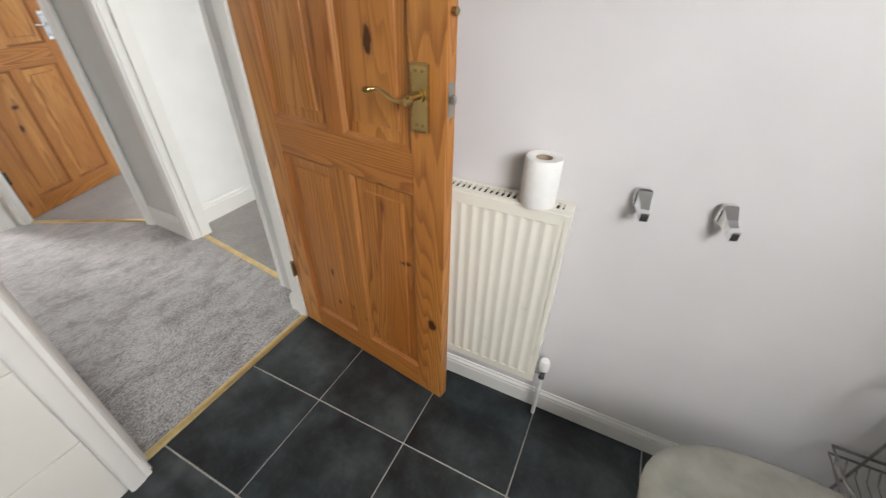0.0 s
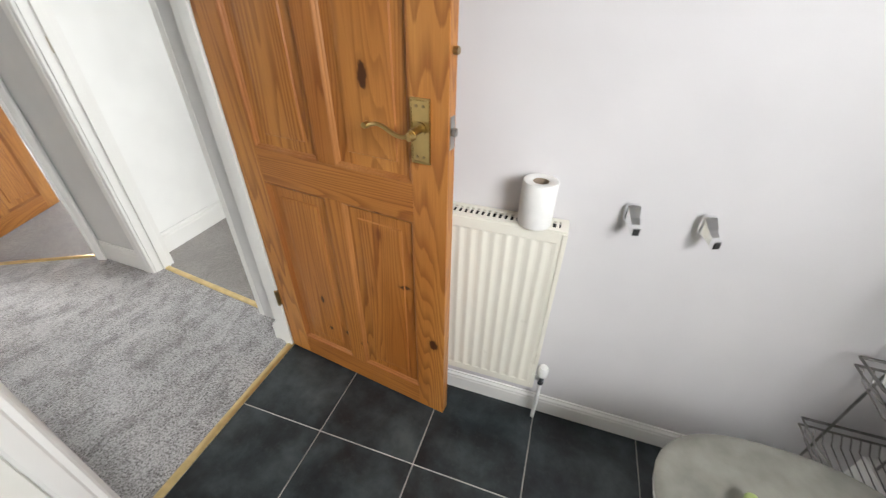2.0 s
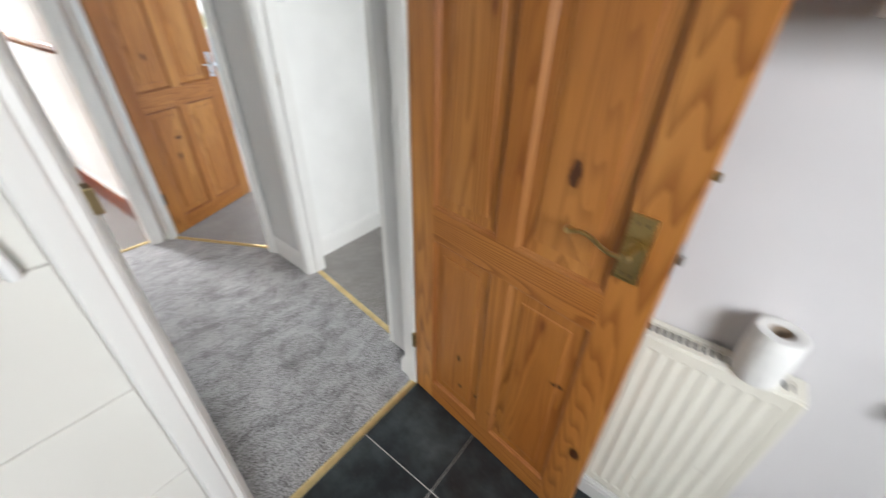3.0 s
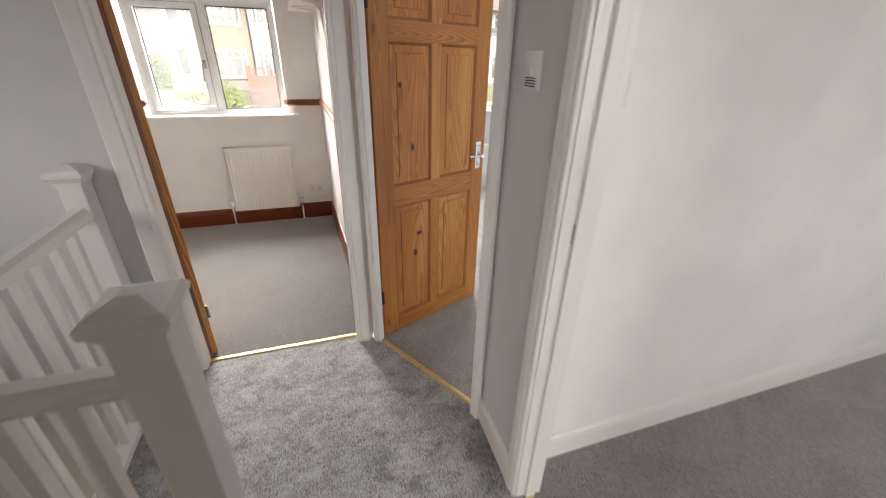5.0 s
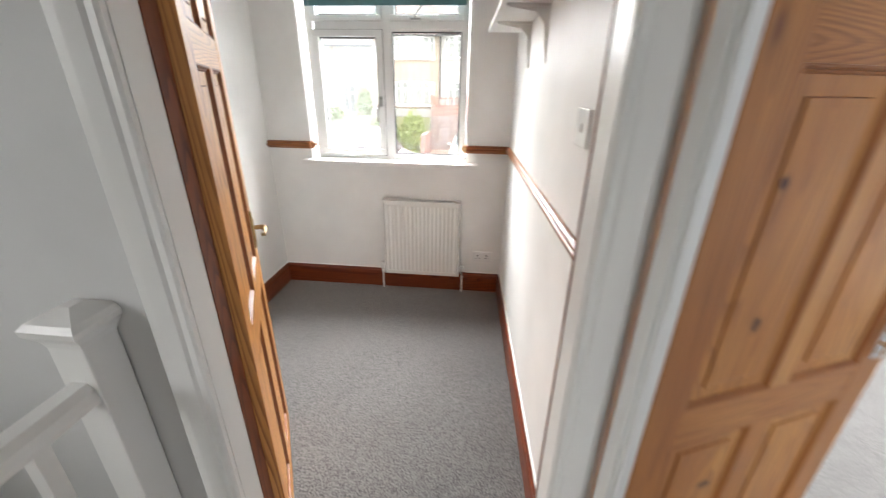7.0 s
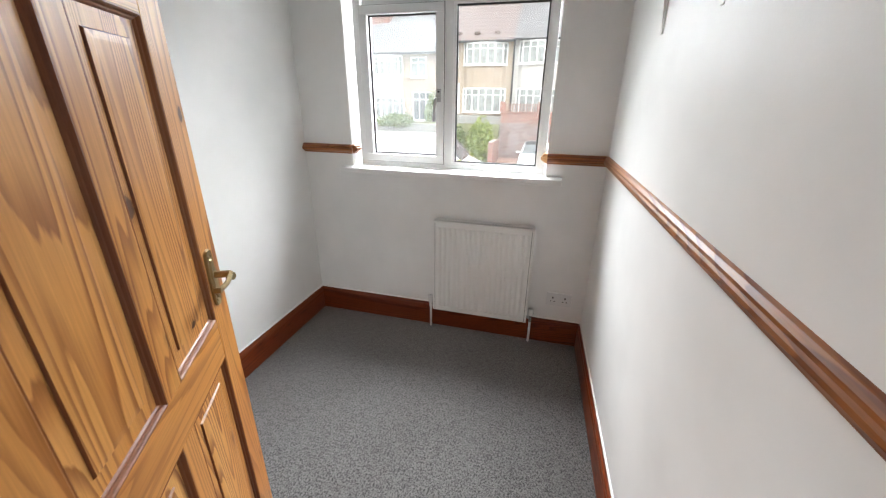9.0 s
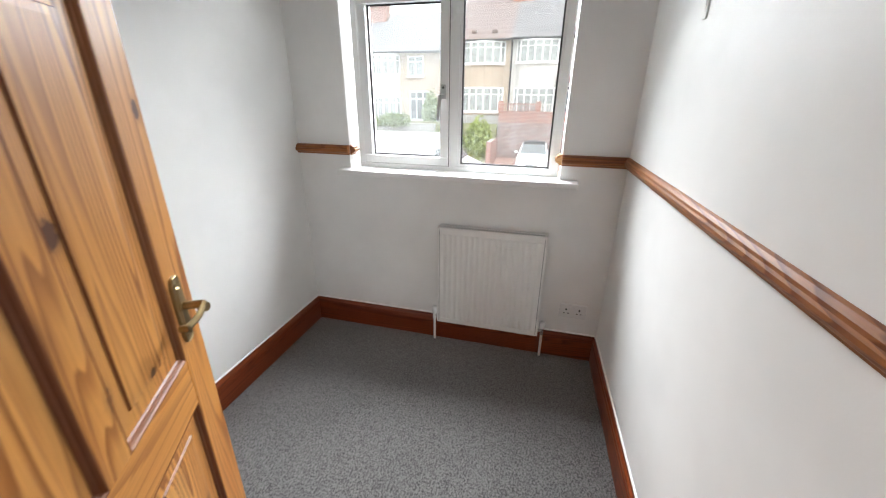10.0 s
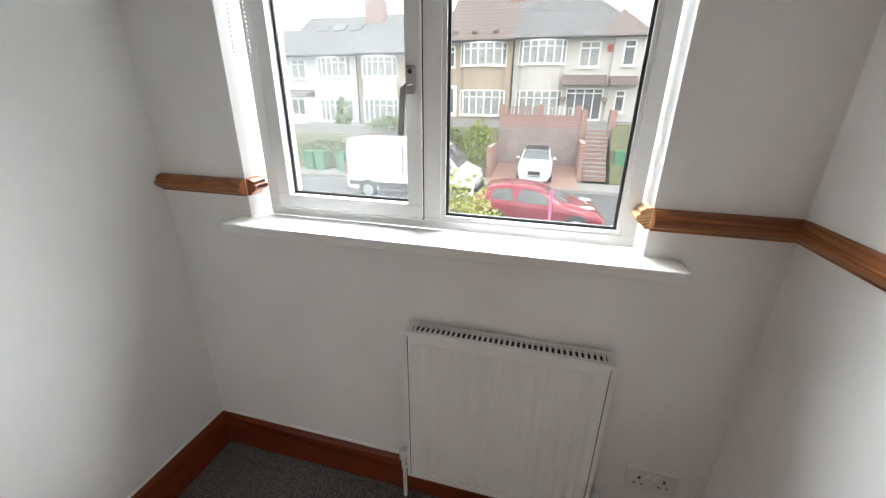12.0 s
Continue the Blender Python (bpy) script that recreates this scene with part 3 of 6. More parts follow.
# ---- doors ----
def lever(parent, mat, x, z, style):
    hw = 0.025 if style == "georgian" else 0.02
    plate_h = 0.15 if style != "chrome" else 0.16
    if style == "plain":
        ring = oval(0, 0, 0, hw, plate_h / 2, 32, 4.5)
        bm = loft(B(), [[(x + px * s, y, z + pz * r) for px, pz, _ in ring] for s, r, y in ((1, 1, 0.0), (1, 1, -0.005), (0.92, 0.98, -0.007), (0.86, 0.96, -0.006))])
    else:
        bm = box(B(), x - hw, x + hw, -0.006, 0.0, z - plate_h / 2, z + plate_h / 2, 0.002)
    pl = part("handle_plate", bm, mat, parent)
    if style == "georgian":
        bm = B()
        for k in range(17):
            for side in (-0.0225, 0.0225):
                box(bm, x + side - 0.0022, x + side + 0.0022, -0.0085, -0.005, z - 0.066 + k * 0.0082, z - 0.0615 + k * 0.0082, 0.0008)
        for k in range(5):
            for side in (-0.070, 0.070):
                box(bm, x - 0.017 + k * 0.0075, x - 0.013 + k * 0.0075, -0.0085, -0.005, z + side - 0.002, z + side + 0.002)
        part("rope_edge", bm, mat, pl)
    else:
        part("plate_boss", loft(B(), [oval(x, z - 0.002, 0, 0.016, 0.055, 20), oval(x, z - 0.002, 0.004, 0.013, 0.05, 20)]), mat, pl).matrix_basis = Matrix(((1, 0, 0, 0), (0, 0, -1, -0.006), (0, 1, 0, 0), (0, 0, 0, 1)))
    bm = B()
    for dz in (-0.058, 0.058):
        for dx in (-0.009, 0.009):
            tube(bm, [(x + dx, -0.0055, z + dz), (x + dx, -0.0078, z + dz)], 0.0035, 8)
    part("screws", bm, OLDBRASS, pl)
    zc = z + 0.008
    bm = B()
    tube(bm, [(x, -0.004, zc), (x, -0.010, zc)], 0.016, 16)
    tube(bm, [(x, -0.008, zc), (x, -0.045, zc)], 0.009, 12)
    curve = []
    for k in range(13):
        f = k / 12
        sag = 0.010 * math.sin(f * 2 * math.pi) if style == "georgian" else 0.004 * math.sin(f * math.pi)
        curve.append((x + 0.006 - (0.125 if style == "georgian" else 0.10) * f, -0.045 - 0.004 * math.sin(f * math.pi), zc - sag))
    tube(bm, curve, 0.0062 if style == "plain" else 0.005, 8)
    tube(bm, [(curve[-1][0] - 0.004, -0.052, curve[-1][2] + 0.002), (curve[-1][0] - 0.004, -0.036, curve[-1][2] + 0.002)], 0.007, 10)
    tube(bm, [(x + 0.002, -0.038, zc - 0.006), (x - 0.004, -0.053, zc - 0.006)], 0.010, 10)
    part("lever", bm, mat, pl, smooth=True)


def panel_door(name, hinge, tip, upright, across, label, handle, style, edging, width=0.762):
    """Six-panel pine door, hung at hinge, standing towards tip; its near face is the one to the right of that line."""
    h, t = Vector(hinge), Vector(tip)
    u = (t - h).normalized()
    n = Vector((-u.y, u.x))
    root = thing(name, Matrix(((u.x, n.x, 0, h.x), (u.y, n.y, 0, h.y), (0, 0, 1, 0.008), (0, 0, 0, 1))), label, "door")
    T, S, M = 0.038, 0.098, 0.06
    height = 1.975
    c0, c1 = (width - M) / 2, (width + M) / 2
    part("stile", box(B(), 0, S, 0, T, 0, height, 0.0025), upright, root)
    part("stile", box(B(), width - S, width, 0, T, 0, height, 0.0025), upright, root)
    rows = [(0.10, 0.815), (0.925, 1.605), (1.69, 1.875)]
    for z0, z1 in ((0, 0.10), (0.815, 0.925), (1.605, 1.69), (1.875, height)):
        part("rail", box(B(), S, width - S, 0.0006, T - 0.0006, z0, z1, 0.0015), across, root)
    for z0, z1 in rows:
        part("muntin", box(B(), c0, c1, 0.0006, T - 0.0006, z0, z1, 0.0015), upright, root)
        for x0, x1 in ((S, c0), (c1, width - S)):
            bm, trim = B(), B()
            for side, y in ((1, 0.0), (-1, T)):
                rim = [(0.0, 0.0008), (0.003, 0.0005), (0.006, 0.003), (0.008, 0.007), (0.011, 0.0085), (0.014, 0.012)]
                flat = [(0.014, 0.012), (0.046, 0.0125)]
                # step ring takes the dark edging too, as a drawn shadow line
                step = [(0.046, 0.0125), (0.0485, 0.0085)]
                field = [(0.0485, 0.0085), (0.060, 0.0075)]
                for mesh, lvl in ((trim, rim), (bm, flat), (trim, step), (bm, field)):
                    rings = [[mesh.verts.new(p) for p in ((x0 + d, y + side * deep, z0 + d), (x1 - d, y + side * deep, z0 + d), (x1 - d, y + side * deep, z1 - d), (x0 + d, y + side * deep, z1 - d))] for d, deep in lvl]
                    for p, q in zip(rings, rings[1:]):
                        for k in range(4):
                            mesh.faces.new((p[k], p[(k + 1) % 4], q[(k + 1) % 4], q[k]))
                bm.faces.new(rings[-1])
            part("panel_moulding", trim, edging, root, "panel moulding darkened by stain and painted-in recess shade")
            part("panel", bm, upright, root)
    metal = BLACK if style == "chrome" else OLDBRASS
    for z in (0.24, 1.72):
        hg = part("hinge", box(B(), -0.004, 0.002, 0.001, 0.036, z, z + 0.075, 0.0008), metal, root, "black butt hinge" if metal is BLACK else "dull brass butt hinge")
        part("hinge_knuckle", tube(B(), [(-0.006, -0.006, z), (-0.006, -0.006, z + 0.075)], 0.0075, 10), metal, hg)
    x, z, mat = handle
    lever(root, mat, x, z, style)
    part("latch_plate", box(B(), width - 0.001, width + 0.0015, 0.008, 0.030, z - 0.035, z + 0.04), STEEL, root, "steel latch plate")
    part("latch_bolt", box(B(), width, width + 0.012, 0.013, 0.025, z - 0.004, z + 0.014, 0.002), STEEL, root)
    return root


bath_door = panel_door("bathroom_door", (-0.580, 1.705), (0.165, 1.600), PINE_BATH, PINE_X, "open knotty varnished pine door with brass lever, standing before the radiator", (0.680, 1.062, BRASS), "georgian", PINE_EDGE, 0.748)
part("bolt_keep", tube(B(), [(0.746, 0.018, 1.232), (0.760, 0.018, 1.232)], 0.008, 10), OLDBRASS, bath_door, "small dark brass keep")
panel_door("front_bedroom_door", (-2.736, 1.580), (-3.022, 2.273), PINE_FRONT, pine("pine_crosswise_light", "x", (1.0, 0.85, 0.68), figure=0.7), "open pale pine six-panel door with chrome lever", (0.708, 1.02, CHROME), "chrome", PINE_EDGE)
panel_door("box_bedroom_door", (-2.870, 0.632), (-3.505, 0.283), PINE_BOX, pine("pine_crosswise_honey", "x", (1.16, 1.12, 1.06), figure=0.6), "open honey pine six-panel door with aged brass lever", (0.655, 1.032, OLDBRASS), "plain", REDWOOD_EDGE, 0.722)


# ---- windows ----
def pane(parent, y0, y1, z0, z1, x, mat=None):
    ring = part("gasket", frame_ring(B(), x + 0.012, x + 0.020, y0 - 0.003, y1 + 0.003, z0 - 0.003, z1 + 0.003, 0.011), BLACK, parent, "black rubber gasket")
    g = part("glass_pane", box(B(), x, x + 0.008, y0 - 0.004, y1 + 0.004, z0 - 0.004, z1 + 0.004), mat or GLASS, parent, "double-glazed clear pane")
    g.visible_shadow = False
    return ring


def frame_ring(bm, x0, x1, y0, y1, z0, z1, w):
    box(bm, x0, x1, y0, y1, z0, z0 + w)
    box(bm, x0, x1, y0, y1, z1 - w, z1)
    box(bm, x0, x1, y0, y0 + w, z0 + w, z1 - w)
    box(bm, x0, x1, y1 - w, y1, z0 + w, z1 - w)
    return bm


def sash(parent, name, x0, x1, y0, y1, z0, z1, w, mat=None):
    bm = B()
    a, b = x0, x1
    for q in ((y0, y1, z0, z0 + w), (y0, y1, z1 - w, z1), (y0, y0 + w, z0 + w, z1 - w), (y1 - w, y1, z0 + w, z1 - w)):
        box(bm, a, b, *q, 0.004)
    s = part(name, bm, UPVC, parent)
    pane(s, y0 + w, y1 - w, z0 + w, z1 - w, x0 + 0.02, mat)
    return s


FX = -5.012
win = thing("window_1", Matrix.Identity(4), "white plastic casement window with black gaskets over the sill", "window", kind="structure")
bm = B()
for q in ((WY0 + 0.03, WY1 - 0.012, WZ0, WZ0 + 0.032), (WY0 + 0.03, WY1 - 0.012, WZ1 - 0.045, WZ1), (WY0 + 0.03, WY0 + 0.078, WZ0 + 0.03, WZ1 - 0.04), (WY1 - 0.05, WY1 - 0.012, WZ0 + 0.03, WZ1 - 0.04)):
    box(bm, FX - 0.06, FX, *q, 0.003)
part("window_frame", bm, UPVC, win)
part("mullion", box(B(), FX - 0.06, FX + 0.001, 0.492, 0.545, WZ0 + 0.032, WZ1 - 0.045, 0.003), UPVC, win)
part("transom", box(B(), FX - 0.06, FX - 0.001, 0.012, 0.492, 1.925, 1.975, 0.003), UPVC, win)
part("transom", box(B(), FX - 0.06, FX - 0.001, 0.545, 1.045, 1.925, 1.975, 0.003), UPVC, win)
casement = sash(win, "casement", FX - 0.055, FX + 0.014, -0.002, 0.492, 1.086, 1.925, 0.045, HAZY)
part("casement_gap", frame_ring(B(), FX + 0.0005, FX + 0.003, -0.0045, 0.4945, 1.0835, 1.9275, 0.006), DARKHOLE, win, "dark gap round the casement")
part("fixed_bead", frame_ring(B(), FX - 0.05, FX - 0.004, 0.545, 1.046, 1.086, 1.926, 0.012), UPVC, win)
pane(win, 0.557, 1.034, 1.098, 1.913, FX - 0.035)
sash(win, "fanlight", FX - 0.055, FX + 0.012, 0.0, 0.49, 1.976, 2.155, 0.035)
fan = sash(win, "fanlight", FX - 0.055, FX + 0.012, 0.547, 1.045, 1.976, 2.155, 0.035)
part("stay", tube(B(), [(FX + 0.016, 0.72, 1.988), (FX + 0.035, 0.735, 2.02), (FX + 0.03, 0.78, 2.07)], 0.006, 8), STEEL, fan, "dull metal fanlight stay")
part("stay_base", box(B(), FX + 0.012, FX + 0.022, 0.69, 0.76, 1.981, 1.993, 0.002), STEEL, fan)
hbase = part("handle_base", box(B(), FX + 0.014, FX + 0.026, 0.452, 0.480, 1.435, 1.505, 0.004), STEEL, casement, "dull grey casement handle")
part("keyhole", tube(B(), [(FX + 0.025, 0.466, 1.490), (FX + 0.0268, 0.466, 1.490)], 0.006, 12), BLACK, hbase, "black key slot")
part("handle_lever", loft(B(), [[(FX + 0.024, 0.455, 1.46), (FX + 0.045, 0.455, 1.46), (FX + 0.045, 0.478, 1.46), (FX + 0.024, 0.478, 1.46)], [(FX + 0.036, 0.446, 1.450), (FX + 0.050, 0.446, 1.450), (FX + 0.050, 0.462, 1.46), (FX + 0.036, 0.462, 1.46)], [(FX + 0.040, 0.436, 1.33), (FX + 0.050, 0.436, 1.33), (FX + 0.050, 0.449, 1.33), (FX + 0.040, 0.449, 1.33)]]), STEEL, hbase)
sill = structure("window_sill", box(B(), FX + 0.002, -4.868, -0.125, 1.184, 1.026, 1.058, 0.006), GLOSS, "glossy white-painted window sill board", "window sill")
# roller blind
blind = thing("roller_blind", Matrix.Identity(4), "rolled-up teal roller blind at the window head", "blind")
part("roll", tube(B(), [(-4.965, -0.03, 2.145), (-4.965, 1.075, 2.145)], 0.03, 20), TEAL, blind, smooth=True)
part("hem", box(B(), -4.965, -4.959, -0.02, 1.065, 2.057, 2.125, 0.002), TEAL, blind)
chain = B()
for k in range(52):
    tube(chain, [(-4.955, -0.02 - 0.0004 * k, 2.12 - 0.011 * k), (-4.955, -0.02 - 0.0004 * k, 2.116 - 0.011 * k)], 0.0028, 6)
    tube(chain, [(-4.952, 0.014, 2.12 - 0.011 * k), (-4.952, 0.014, 2.116 - 0.011 * k)], 0.0028, 6)
for k in range(10):
    a = math.pi * k / 9
    p = Vector((-4.9535, -0.013 + 0.027 * math.cos(a), 1.552 - 0.03 * math.sin(a)))
    tube(chain, [p, p + Vector((0, 0, -0.004))], 0.0028, 6)
part("bead_chain", chain, UPVC, blind, "white bead pull chain")


def plain_window(name, a, b, z0, z1, cells, label, rail=None):
    """A white window set into the plan line a-b."""
    a, b = Vector(a), Vector(b)
    u = (b - a).normalized()
    n = Vector((-u.y, u.x))
    L = (b - a).length
    root = thing(name, Matrix(((n.x, u.x, 0, a.x), (n.y, u.y, 0, a.y), (0, 0, 1, 0), (0, 0, 0, 1))), label, "window", kind="structure")
    part("window_frame", frame_ring(B(), 0.03, 0.09, 0.0, L, z0, z1, 0.05), UPVC, root)
    step = (L - 0.1) / cells
    for k in range(cells):
        y0 = 0.05 + step * k
        zs = [z0 + 0.05, rail, z1 - 0.05] if rail else [z0 + 0.05, z1 - 0.05]
        for lo, hi in zip(zs, zs[1:]):
            s = part("casement", frame_ring(B(), 0.025, 0.095, y0 + 0.002, y0 + step - 0.002, lo + 0.002, hi - 0.002, 0.04), UPVC, root)
            g = part("glass_pane", box(B(), 0.055, 0.061, y0 + 0.04, y0 + step - 0.04, lo + 0.04, hi - 0.04), GLASS, s)
            g.visible_shadow = False
    return root


for k, name in ((1, "window_2"), (2, "window_3"), (3, "window_4")):
    plain_window(name, BAY[k], BAY[k + 1], 0.98, 2.32, 1 if k != 2 else 2, "white plastic bay window light in the front bedroom", 1.85)
    a, b = Vector(BAY[k]), Vector(BAY[k + 1])
    structure("window_sill", moulding(B(), BAY[k + 1], BAY[k], [(0, 0.975), (0.05, 0.975), (0.055, 0.98), (0.055, 0.998), (0.05, 1.003), (0, 1.003)]), GLOSS, "white-painted sill board of the bay", "window sill")
plain_window("window_5", (1.62, 0.85), (1.62, -0.15), 1.25, 2.15, 2, "white plastic bathroom window").matrix_basis.translation.x += 0.0
plain_window("window_6", (1.70, 4.4), (1.70, 2.7), 0.95, 2.2, 3, "white plastic rear bedroom window", 1.85)
# unseen window, assumed as an opening for the landing's fill lamp
plain_window("window_7", (-1.15, -1.3), (-2.05, -1.3), 1.3, 2.2, 2, "white plastic window assumed at the stairs, out of view")


# ---- radiators ----
def radiator(name, m, w, h, flutes, mat, label, depth=0.0035, tail=0.14, valves=("left", "right")):
    """Panel radiator; its back stands at y = 0, its front towards -y, its foot at z = 0."""
    root = thing(name, m, label, "radiator")
    bm = B()
    xs, prof = [], []
    edge = 0.02
    step = (w - 2 * edge) / flutes
    for k in range(flutes):
        x0 = edge + k * step
        for f, d in ((0.0, 0), (0.06, 0), (0.22, 0.5), (0.40, 1), (0.60, 1), (0.78, 0.5), (0.94, 0)):
            xs.append(x0 + f * step)
            prof.append(d)
    xs, prof = [0.0] + xs + [w], [0] + prof + [0]
    zs = [(0.0, 0), (0.026, 0), (0.031, 1), (h - 0.040, 1), (h - 0.035, 0), (h - 0.006, 0), (h, -0.7)]
    grid = [[bm.verts.new((x, -0.075 + depth * d * k if k > 0 else -0.075 - 0.006 * k, z)) for x, d in zip(xs, prof)] for z, k in zs]
    for a, b in zip(grid, grid[1:]):
        for i in range(len(xs) - 1):
            bm.faces.new((a[i], a[i + 1], b[i + 1], b[i]))
    part("front_panel", bm, mat, root)
    part("back_panel", box(B(), 0.01, w - 0.01, -0.022, -0.012, 0.01, h - 0.01, 0.003), mat, root)
    for x in (0.0, w - 0.006):
        part("side_panel", box(B(), x - 0.001, x + 0.007, -0.074, -0.010, 0.012, h - 0.001, 0.002), mat, root)
    for x, seam in ((-0.0015, 0.0115), (w - 0.0105, w - 0.0125)):
        part("edge_strip", box(B(), x, x + 0.012, -0.0775, -0.073, 0.004, h - 0.006, 0.001), mat, root)
        if depth > 0.004:
            part("edge_seam", box(B(), seam - 0.001, seam + 0.001, -0.0757, -0.074, 0.008, h - 0.012), DARKHOLE, root, "dark seam")
    bm = B()
    box(bm, 0.0, w, -0.0745, -0.060, h - 0.004, h + 0.002)
    box(bm, 0.0, w, -0.026, -0.010, h - 0.004, h + 0.002)
    count = int(w / 0.0165)
    for k in range(count + 1):
        x = 0.012 + (w - 0.024) * k / count
        box(bm, x - 0.0038, x + 0.0038, -0.061, -0.025, h - 0.003, h + 0.0015)
    for x in (0.0, w - 0.02):
        box(bm, x, x + 0.02, -0.061, -0.025, h - 0.003, h + 0.0018)
    part("top_grille", bm, mat, root, "slotted top grille")
    part("grille_void", box(B(), 0.01, w - 0.01, -0.06, -0.026, h - 0.03, h - 0.006), DARKHOLE, root)
    for side in valves:
        x = -0.025 if side == "left" else w + 0.025
        v = part("valve", tube(B(), [(x, -0.045, 0.0), (x, -0.045, 0.045)], 0.011, 12), CHROME if side == "right" else mat, root, "plated radiator valve")
        bm = B()
        loft(bm, [oval(x, -0.045, 0.042, 0.014, 0.014, 14, 2), oval(x, -0.045, 0.05, 0.0185, 0.0185, 14, 2), oval(x, -0.045, 0.078, 0.0175, 0.0175, 14, 2), oval(x, -0.045, 0.086, 0.013, 0.013, 14, 2)])
        part("valve_cap", bm, UPVC, v, "white plastic cap", True)
        xin = 0.0 if side == "left" else w
        part("union", tube(B(), [(x, -0.045, 0.025), (xin, -0.045, 0.025)], 0.009, 10), STEEL, v)
        part("tail_pipe", tube(B(), [(x, -0.045, 0.01), (x, -0.045, -tail)], 0.0075, 10), UPVC, v, "white-painted tail pipe")
    return root


radiator("radiator", pose(-0.140, 1.752, 0.200), 0.60, 0.634, 17, ENAMEL, "cream enamelled panel radiator behind the open door", depth=0.0025, tail=0.20, valves=("right",))
radiator("radiator", pose(-4.951, 0.468, 0.152, 0, 0, 90), 0.604, 0.613, 18, RADWHITE, "white panel radiator under the window", depth=0.0042, tail=0.15)
radiator("radiator", pose(-5.475, 2.95, 0.17, 0, 0, 90), 0.001 + 0.5, 0.42, 14, RADWHITE, "white panel radiator in the bay", tail=0.165)
radiator("radiator", pose(-5.452, 3.82, 0.17, 0, 0, 68), 0.42, 0.42, 12, RADWHITE, "white panel radiator under the bay window", tail=0.165)


# ---- switches and sockets ----
def wall_plate(name, m, w, h, label, kind):
    root = thing(name, m, label, "socket" if kind == "socket" else "switch")
    part("plate", box(B(), -w / 2, w / 2, -0.009, 0, -h / 2, h / 2, 0.003), UPVC, root)
    if kind == "socket":
        for cx in (-0.036, 0.036):
            bm = B()
            box(bm, cx - 0.004, cx + 0.004, -0.0096, -0.008, 0.004, 0.016)
            for dx in (-0.011, 0.011):
                box(bm, cx + dx - 0.0045, cx + dx + 0.0045, -0.0096, -0.008, -0.016, -0.011)
            part("pin_holes", bm, DARKHOLE, root)
            part("rocker", box(B(), cx * 0.36 - 0.006, cx * 0.36 + 0.006, -0.013, -0.008, 0.010, 0.030, 0.002), UPVC, root)
    else:
        part("rocker", box(B(), -0.006, 0.006, -0.014, -0.008, -0.012, 0.012, 0.002), UPVC, root)
    return root


wall_plate("socket", pose(-4.951, 1.255, 0.31, 0, 0, 90), 0.146, 0.086, "white double socket above the brown skirting", "socket")
wall_plate("light_switch", pose(-3.215, 1.4805, 1.476, 0, 0, 2.54), 0.11, 0.10, "white light switch on the small bedroom wall", "switch")
landing_switch = wall_plate("light_switch", pose(-1.878, 1.9072, 1.516, 0, 0, -2), 0.088, 0.10, "white landing switch with slotted lower cover", "switch")
for k in range(4):
    part("slot", box(B(), -0.030, 0.030, -0.0098, -0.0085, -0.040 + 0.007 * k, -0.037 + 0.007 * k), DARKHOLE, landing_switch)
wall_plate("light_switch", pose(-1.749, 2.075, 1.475, 0, 0, 90), 0.086, 0.086, "white light switch in the rear bedroom", "switch")

# ---- shelf on brackets ----
shelf = thing("wall_shelf", pose(-4.80, 1.4115, 1.885, 0, 0, 2.82), "white-painted shelf board on two brackets", "shelf")
part("shelf_board", box(B(), 0.0, 1.15, -0.20, -0.001, 0.0, 0.02, 0.003), GLOSS, shelf)
for x in (0.42, 0.89):
    br = part("bracket", box(B(), x - 0.012, x + 0.012, -0.008, -0.001, -0.215, 0.0, 0.003), GLOSS, shelf)
    part("bracket_arm", box(B(), x - 0.012, x + 0.012, -0.18, -0.006, -0.012, 0.0, 0.003), GLOSS, br)
    bm = B()
    prism(bm, [(-0.008, -0.012), (-0.175, -0.012), (-0.06, -0.03), (-0.022, -0.07), (-0.008, -0.20)], x - 0.004, x + 0.004)
    web = part("bracket_web", bm, GLOSS, br)
    web.matrix_basis = Matrix(((0, 0, 1, 0), (1, 0, 0, 0), (0, 1, 0, 0), (0, 0, 0, 1)))


# ---- staircase balustrade ----
def newel(name, x, y, label, half=0.045):
    root = thing(name, pose(x, y, 0), label, "newel post", "newel posts of the landing")
    part("post", box(B(), -half, half, -half, half, -0.25, 1.075, 0.004), GLOSS, root)
    bm = B()
    r = half
    loft(bm, [[(sx * q, sy * q, z) for sx, sy in ((-1, -1), (1, -1), (1, 1), (-1, 1))] for q, z in ((r, 1.065), (r + 0.004, 1.08), (r + 0.020, 1.102), (r + 0.022, 1.116), (r + 0.012, 1.128), (r * 0.35, 1.148))])
    part("cap", bm, GLOSS, root)
    return root


